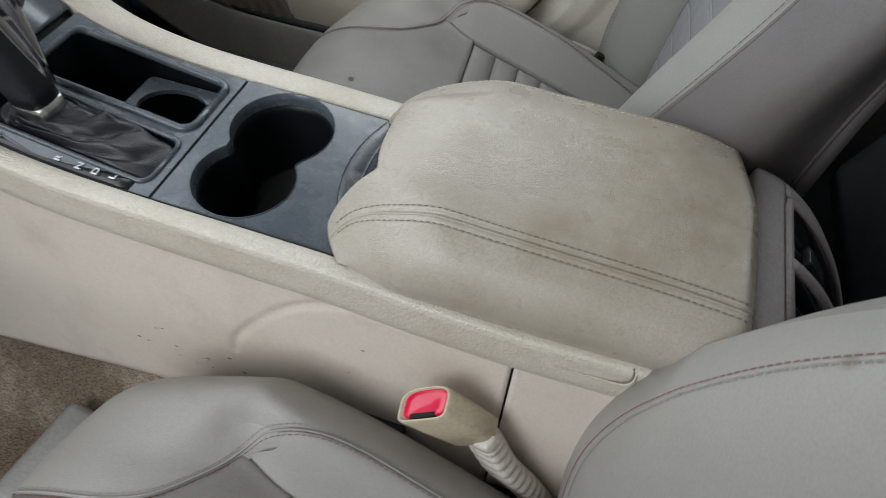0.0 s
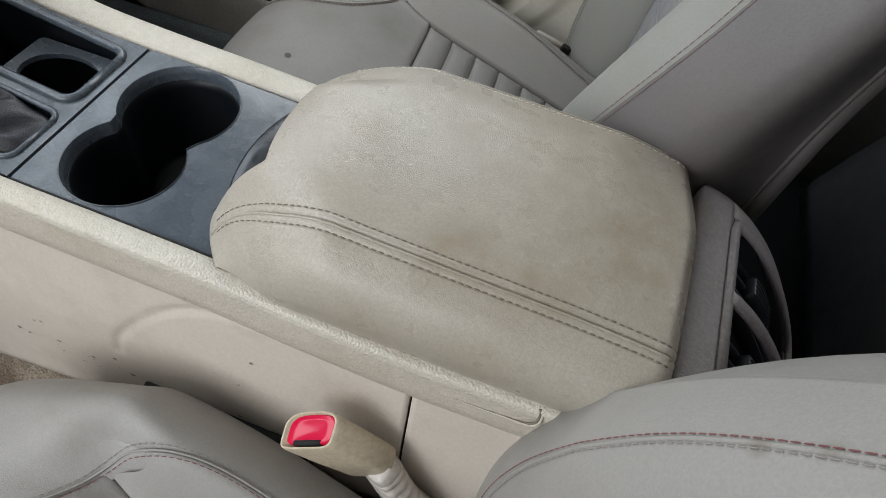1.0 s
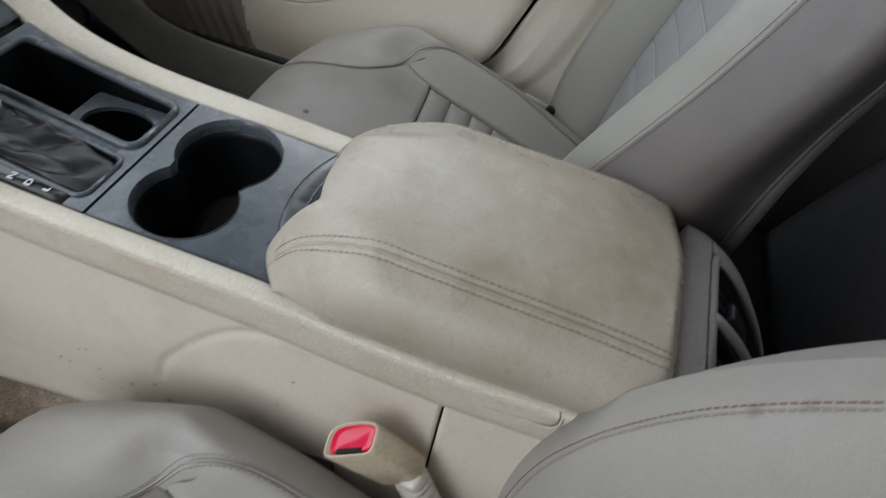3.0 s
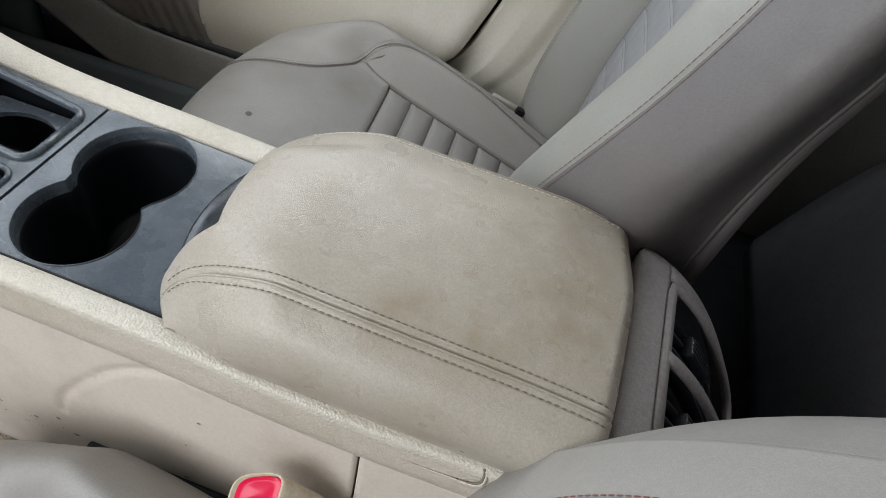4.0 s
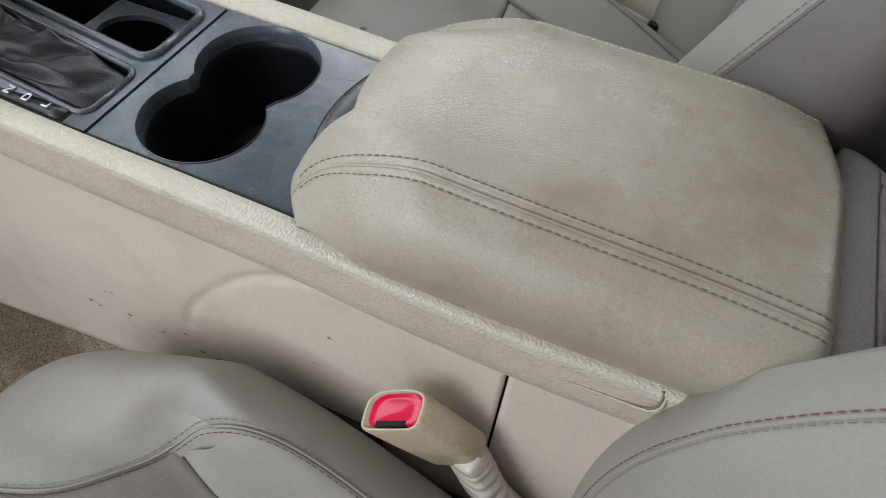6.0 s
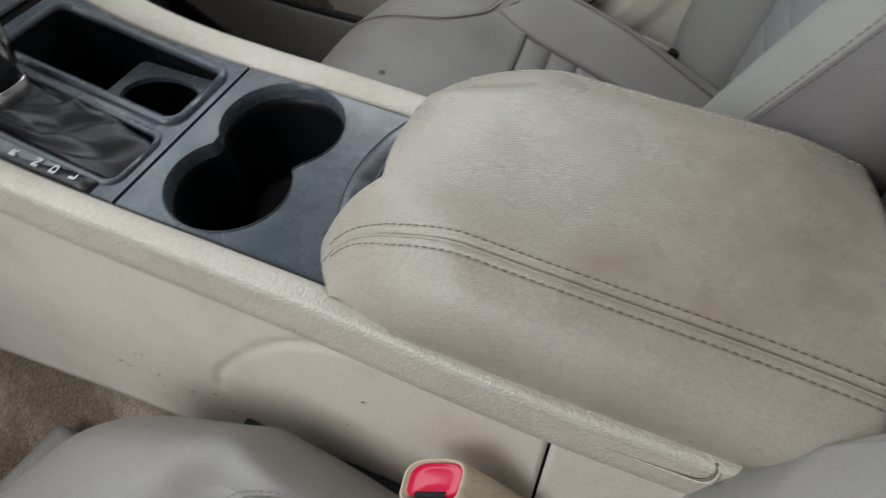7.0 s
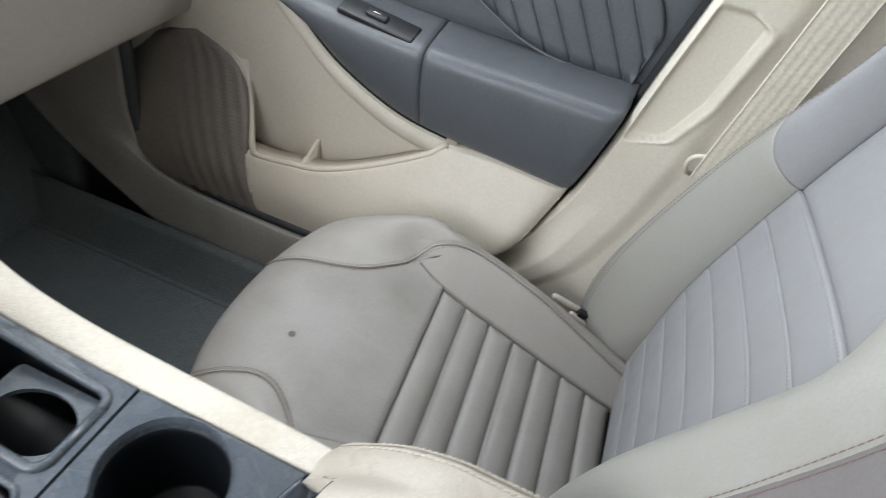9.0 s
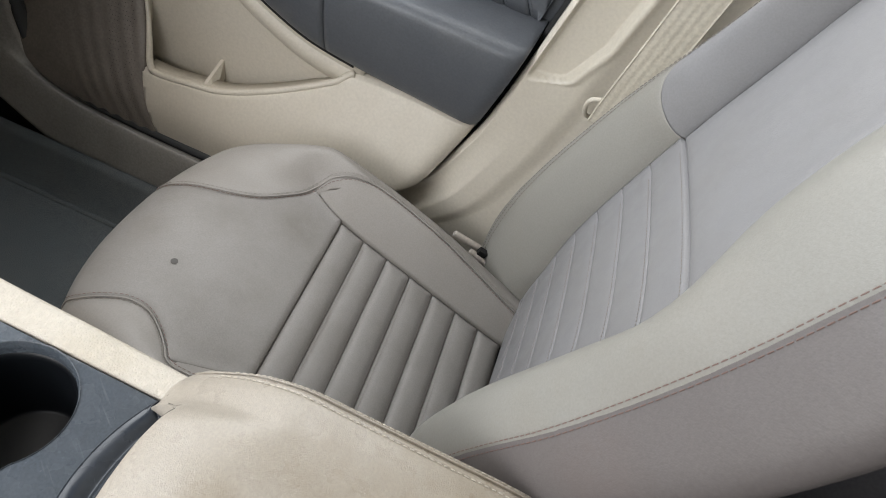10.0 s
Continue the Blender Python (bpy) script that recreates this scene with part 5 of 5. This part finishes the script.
slab("pocket_wall", lambda u, v: (-0.46 + 0.53 * u, 0.650 + 0.010 * math.sin(math.pi * v), 0.235 + (min(0.66, lerp(ARM_LOW, -0.46 + 0.53 * u) + 0.008) - 0.235) * v), even(20), even(20), lambda p, u, v: p + Vector((0, 0.015, 0)), m_door, door, "cream pocket back")
slab("pocket_floor", lambda u, v: (-0.30 + 0.36 * u, lerp(DOOR_Y, lerp(LIP, -0.30 + 0.36 * u) - 0.03) + 0.014 + 0.07 * v, lerp(LIP, -0.30 + 0.36 * u) - 0.03), even(16), even(4), lambda p, u, v: p - Vector((0, 0, 0.006)), m_door, door)
tube("pocket_lip", [door_xy(p.x, p.z, 0.0) + Vector((0, 0.005, 0)) for p in curve_points(FRONT_LIP[::-1], 40)][:-2] + [door_xy(x, lerp(LIP, x), 0.0) + Vector((0, 0.005, -0.001)) for x in [-0.254 + 0.0065 * i for i in range(49)]], lambda t: 0.0014 + 0.0042 * step(0.1, 0.45, t), m_door, door, "rounded cream pocket lip", n=12)
loft("pocket_divider", [[(-0.182 + 0.006 * k, 0.606 + 0.052 * k, 0.2585), (-0.150 - 0.010 * k, 0.606 + 0.052 * k, 0.2585), (-0.163, 0.606 + 0.052 * k, 0.270 + 0.020 * k), (-0.168, 0.606 + 0.052 * k, 0.270 + 0.020 * k)] for k in (0.0, 0.3, 1.0)], m_door, door, "small cream divider web", smooth=False)
slab("pocket_top_band", lambda u, v: Vector((catmull([(x, z, 0) for x, z in ((-0.33, 0.66), (-0.25, 0.545), (-0.194, 0.487), (-0.128, 0.430), (-0.032, 0.384), (0.058, 0.366))], u).x, 0.6615 - 0.012 * math.sin(math.pi * v), catmull([(x, z, 0) for x, z in ((-0.33, 0.66), (-0.25, 0.545), (-0.194, 0.487), (-0.128, 0.430), (-0.032, 0.384), (0.058, 0.366))], u).y - 0.040 + 0.050 * v)), even(40), even(12),
     lambda p, u, v: p + Vector((0, 0.03, 0)), m_door, door, "cream band under the armrest")
block("door_shell", (1.05, 0.02, 0.75), (-0.15, 0.735, 0.42), m_door, door, bevel=0)
# speaker panel
def speaker(u, v):
    z = 0.10 + 0.312 * v
    left, right = lerp(SPK_LEFT, z), lerp(SPK_RIGHT, z)
    x = left + (right - left) * u
    rib = 0.0009 * math.sin((x + 0.42 * (z - 0.13) + 0.5) * 2 * math.pi / 0.026) * step(-0.42, -0.36, x + 0.15 * (z - 0.2)) * step(0.0, 0.10, u) * step(1.0, 0.94, v)
    edge = math.exp(-min(u, 1 - u) * (right - left) / 0.006) + math.exp(-(0.412 - z) / 0.006)
    return door_xy(x, z, 0.002) + Vector((0, -rib + 0.004 * min(edge, 1.0) + 0.012 * step(0.25, 0.0, u), 0))


slab("speaker_panel", speaker, even(110), even(24), lambda p, u, v: p + Vector((0, 0.012, 0)), m_speaker, door, "ribbed speaker grille, darkened in colour for its shadow")
verts, faces = [], []
for i in range(34):
    for j in range(46):
        z = 0.155 + 0.0052 * j
        left, right = lerp(SPK_LEFT, z), lerp(SPK_RIGHT, z)
        x = right - 0.014 - 0.0052 * (i + 0.5 * (j % 2))
        p = speaker((x - left) / (right - left), (z - 0.10) / 0.312)
        if i > 9 or (i % 5) == 4:
            continue
        k = len(verts)
        verts += [p + Vector((0.0006 * math.cos(a), -0.0004, 0.0006 * math.sin(a))) for a in (0, 1.05, 2.1, 3.14, 4.19, 5.24)]
        faces.append(tuple(range(k, k + 6)))
tagged(raw_part("speaker_holes", verts, faces, m_gap, door, "fine dark perforation"), kind="stuff")
slab("front_panel", lambda u, v: door_xy(-0.555 + (0.555 + min(-0.28, lerp(SPK_RIGHT, 0.09 + 0.66 * v))) * u if v < 0.45 else -0.62 + 0.32 * u, 0.09 + 0.66 * v, -0.010), even(8), even(8), lambda p, u, v: p + Vector((0, 0.02, 0)), m_door, door)

# charcoal armrest of the door


def arm_skin(x0, x1):
    def f(u, v):
        x = x0 + (x1 - x0) * u
        lo = lerp(ARM_LOW, x)
        rows = [(lo, 0.654), (lo + 0.012, 0.640), (0.44 + (lo - 0.37) * 0.55, 0.626), (0.488 + (lo - 0.37) * 0.25, 0.622), (0.508 + (lo - 0.37) * 0.2, 0.630), (0.516 + (lo - 0.37) * 0.2, 0.660), (0.522 + (lo - 0.37) * 0.2, 0.705)]
        q = catmull([(y, z, 0) for z, y in rows], v)
        x = min(x, lerp(REAR_EDGE, q.y) - 0.001)
        return Vector((x, q.x + 0.012 * math.exp(-(lerp(REAR_EDGE, q.y) - x) / 0.006), q.y))
    return f


slab("armrest", arm_skin(0.0125, 0.305), even(36), even(30), lambda p, u, v: p + Vector((0, 0.02, -0.002)), m_door_dark, door, "charcoal vinyl door armrest")
slab("pull_trim", arm_skin(-0.31, 0.010), even(36), even(30), lambda p, u, v: p + Vector((0, 0.02, -0.002)), m_door_dark, door, "charcoal plastic pull handle")
tube("chrome_line", [(p.x, 0.6525, p.y - 0.004) for p in curve_points([(x, z, 0) for x, z in ARM_LOW[1:6]], 50)], 0.0011, m_inlay, door, "thin chrome line")
tube("black_line", [(p.x, 0.6525, p.y - 0.0008) for p in curve_points([(x, z, 0) for x, z in ARM_LOW[1:6]], 50)], 0.0036, m_gap, door)
slab("upper_backing", lambda u, v: (-0.62 + 1.0 * u, 0.712, 0.50 + 0.27 * v), even(12), even(6), lambda p, u, v: p + Vector((0, 0.02, 0)), m_door_dark, door, "charcoal upper door panel")
QUILT_LOW = [(0.0, 0.60), (0.054, 0.569), (0.119, 0.535), (0.187, 0.520), (0.30, 0.516)]
for k in range(8):
    def quilt(u, v, x0=0.045 + 0.037 * k):
        base = x0 + 0.037 * u
        z = lerp(QUILT_LOW, base) + 0.22 * v
        x = min(base - 0.55 * (z - lerp(QUILT_LOW, base)), lerp(REAR_EDGE, z) - 0.012)
        d = min(u, 1 - u) * 0.037
        return Vector((x, 0.702 + 0.0032 * math.exp(-d / 0.003), z))
    slab("quilted_channel", quilt, spread(10), even(12), lambda p, u, v: p + Vector((0, 0.012, 0)), m_door_dark, door)
    stitching("channel_stitches", [quilt(0.12, i / 20) + Vector((0, -0.0003, 0)) for i in range(21)], m_door_dark, door, 0.0035, 0.0015, 0.0004)
tube("quilt_welt", [(0.0 + 0.29 * t, 0.701, lerp(QUILT_LOW, 0.29 * t) - 0.001) for t in even(30)], 0.0022, m_door_dark, door)
switch = block("switch_plate", (0.115, 0.034, 0.012), (-0.068, 0.650, 0.5225), m_black, door, "glossy black switch plate", bevel=0.003, turn=(14, 8, 0))
block("switch_rocker", (0.032, 0.014, 0.010), (-0.070, 0.648, 0.529), m_black, switch, "black window switch", bevel=0.003, turn=(14, 8, 0))
block("switch_mark", (0.010, 0.0012, 0.0005), (-0.070, 0.646, 0.5345), m_mark, switch, bevel=0, turn=(14, 8, 0))
slab("door_seal", lambda u, v: (lerp(REAR_EDGE, 0.05 + 1.0 * u) + 0.001 + 0.022 * v, 0.690, 0.05 + 1.0 * u), even(40), even(2), lambda p, u, v: p + Vector((0, 0.02, 0)), m_gap, door, "black rubber door seal")

# ---- centre pillar, sill and kick panel ----
pillar = thing("pillar_trim", "cream plastic centre pillar trim with moulded panel", "pillar trim", kind="structure")


def pillar_skin(u, v):
    z = 0.02 + 1.13 * u
    x = lerp(REAR_EDGE, z) + 0.006 + 0.30 * v
    d = 0.30 * v
    y = 0.672 - 0.034 * step(-0.006, 0.006, d) + 0.006 * step(0.075, 0.105, d)
    wide = min(0.070, 0.050 + 0.30 * (z - 0.48)) - 0.030 * step(0.495, 0.476, z) ** 2 - 0.026 * step(0.640, 0.664, z) ** 2
    y += 0.012 * step(0.0045, 0.0125, d) * step(wide + 0.004, wide - 0.005, d) * step(0.472, 0.484, z) * step(0.668, 0.655, z)
    y -= 0.0025 * math.exp(-((d - wide - 0.007) / 0.006) ** 2) * step(0.47, 0.49, z) * step(0.67, 0.65, z)
    y -= 0.04 * step(0.42, 0.12, z) * step(0.01, 0.05, d)
    return Vector((x, y, z))


slab("pillar_panel", pillar_skin, [0.02 * i for i in range(19)] + [0.372 + 0.0024 * i for i in range(85)] + [0.58 + 0.03 * i for i in range(15)], [0.0035 * i for i in range(120)] + [0.42 + 0.029 * i for i in range(21)], lambda p, u, v: p + Vector((0, 0.02, 0)), m_door, pillar, "cream moulded pillar panel")
sill = thing("door_sill", "taupe plastic door sill with dark rubber seal", "sill", kind="structure")
SWEEP = [(-0.475, 0.578, 0.56), (-0.478, 0.578, 0.40), (-0.486, 0.577, 0.26), (-0.460, 0.574, 0.185), (-0.388, 0.570, 0.158), (-0.27, 0.568, 0.150), (-0.10, 0.567, 0.148), (0.10, 0.566, 0.150), (0.45, 0.566, 0.155)]


def sill_skin(u, v):
    """The sill trim, sweeping up into the kick panel at the front."""
    p = catmull(SWEEP, u)
    up = step(0.42, 0.18, u)
    inward = Vector((-0.22 * up, -0.038 * (1 - up) - 0.030 * up, -0.020 * up))
    drop = 0.088 * (1 - up) * max(0.0, (v - 0.35) / 0.65) ** 1.4
    crown = 0.010 * math.sin(math.pi * min(1.0, v * 1.3)) * (1 - 0.6 * up)
    return p + inward * v + Vector((0, -crown * up, -drop + crown * (1 - up)))


slab("sill_trim", sill_skin, even(80), even(24), lambda p, u, v: p + Vector((0, 0.010, -0.008)), m_sill, sill, "taupe sill trim sweeping up to the kick panel")
tube("sill_seal", [p + Vector((0.004, 0.014, 0.004)) for p in curve_points(SWEEP, 90)], 0.011, m_seal, sill, "dark rubber seal")
slab("sill_carpet", lambda u, v: (-0.95 + 1.5 * u, 0.47 + 0.058 * v, 0.085 * v ** 1.5 + 0.003), even(20), even(6), lambda p, u, v: p - Vector((0, 0, 0.008)), m_dark_carpet, sill)
block("outer_sill", (1.6, 0.12, 0.12), (-0.15, 0.655, 0.03), m_seal, sill, bevel=0.01)
kick = thing("kick_panel", "dark carpeted kick panel beside the footwell", "trim panel", kind="structure")
slab("kick_plate", lambda u, v: (-0.95 + 0.33 * u, 0.575 - 0.03 * step(0.5, 0.0, v), 0.03 + 0.50 * v), even(10), even(10), lambda p, u, v: p + Vector((0, 0.03, 0)), m_dark_carpet, kick)

# ---- belt, clips, mats and rear bench ----
belt = thing("seat_belt", "beige ribbed seat belt webbing along the pillar", "seat belt")
BELT = [(0.408, 0.602, 0.470), (0.413, 0.600, 0.505), (0.426, 0.599, 0.577), (0.438, 0.599, 0.645), (0.475, 0.602, 0.85), (0.515, 0.610, 1.08)]


def webbing(u, v):
    p, q = catmull(BELT, u), catmull(BELT, min(u + 0.01, 1)) - catmull(BELT, max(u - 0.01, 0))
    side = Vector((q.z, 0, -q.x)).normalized()
    return p + side * 0.046 * (v - 0.5) + Vector((0, -0.0002 * math.cos(v * 10 * math.pi), 0))


slab("webbing", webbing, even(60), even(40), lambda p, u, v: p + Vector((0, 0.0016, 0)), m_belt, belt)
for v in (0.03, 0.97):
    tube("webbing_edge", [webbing(u, v) + Vector((0, 0.0004, 0)) for u in even(60)], 0.0011, m_belt, belt, n=6)
clip = thing("belt_guide", "cream plastic belt guide loop on the pillar", "belt guide")
tube("guide_loop", curve_points([(0.388, 0.640, 0.455), (0.380, 0.622, 0.468), (0.3765, 0.610, 0.488), (0.381, 0.604, 0.501), (0.394, 0.606, 0.505), (0.402, 0.630, 0.500)], 30), 0.0030, m_door, clip, n=10)
anchor = thing("belt_anchor", "pale plastic belt anchor beside the passenger seat", "belt anchor")
block("anchor_cover", (0.050, 0.010, 0.010), (0.303, 0.560, 0.235), m_sleeve, anchor, bevel=0.004, turn=(0, 22, 12))
block("anchor_tongue", (0.040, 0.009, 0.008), (0.330, 0.550, 0.222), m_sleeve, anchor, bevel=0.003, turn=(0, 25, 5))
block("anchor_slot", (0.014, 0.010, 0.011), (0.330, 0.555, 0.230), m_gap, anchor, bevel=0.001, turn=(0, 22, 12))
block("anchor_stay", (0.03, 0.012, 0.20), (0.325, 0.560, 0.11), m_black, anchor, bevel=0.003)


def floor_mat(label, y0, y1, x0, x1, mat, binding):
    m = thing("floor_mat", label, "floor mat", "floor mats")
    ring = rounded_ring(x0, x1, y0, y1, 0.035, 8)
    n = len(ring)
    cx, cy = (x0 + x1) / 2, (y0 + y1) / 2
    loft("mat", [[(cx + (x - cx) * k, cy + (y - cy) * k, z) for x, y in ring] for k, z in ((1.0, 0.004), (1.0, 0.012), (0.99, 0.015), (0.9, 0.015), (0.2, 0.016))], mat, m)
    tube("mat_edging", [(x, y, 0.013) for x, y in ring + ring[:1]], 0.006, binding, m, "dark bound edge")
    return m


floor_mat("dark grey carpet mat in the driver footwell", -0.60, -0.262, -0.80, -0.312, m_mat, m_gap)
floor_mat("black carpet mat in the passenger footwell", 0.20, 0.47, -0.78, -0.16, m_dark_carpet, m_dark_carpet)

# grey bench leather, with the deep shade of the rear in its colour
m_bench = grained(worn(material("shade_darkened_bench_leather", (0.098, 0.095, 0.102), 0.5), (0.098, 0.095, 0.102), (0.125, 0.12, 0.12), 8, 0.5), "leather", 900, 0.3)
bench = thing("rear_bench", "grey leather rear bench seat, darkened in colour for deep shade", "bench seat")
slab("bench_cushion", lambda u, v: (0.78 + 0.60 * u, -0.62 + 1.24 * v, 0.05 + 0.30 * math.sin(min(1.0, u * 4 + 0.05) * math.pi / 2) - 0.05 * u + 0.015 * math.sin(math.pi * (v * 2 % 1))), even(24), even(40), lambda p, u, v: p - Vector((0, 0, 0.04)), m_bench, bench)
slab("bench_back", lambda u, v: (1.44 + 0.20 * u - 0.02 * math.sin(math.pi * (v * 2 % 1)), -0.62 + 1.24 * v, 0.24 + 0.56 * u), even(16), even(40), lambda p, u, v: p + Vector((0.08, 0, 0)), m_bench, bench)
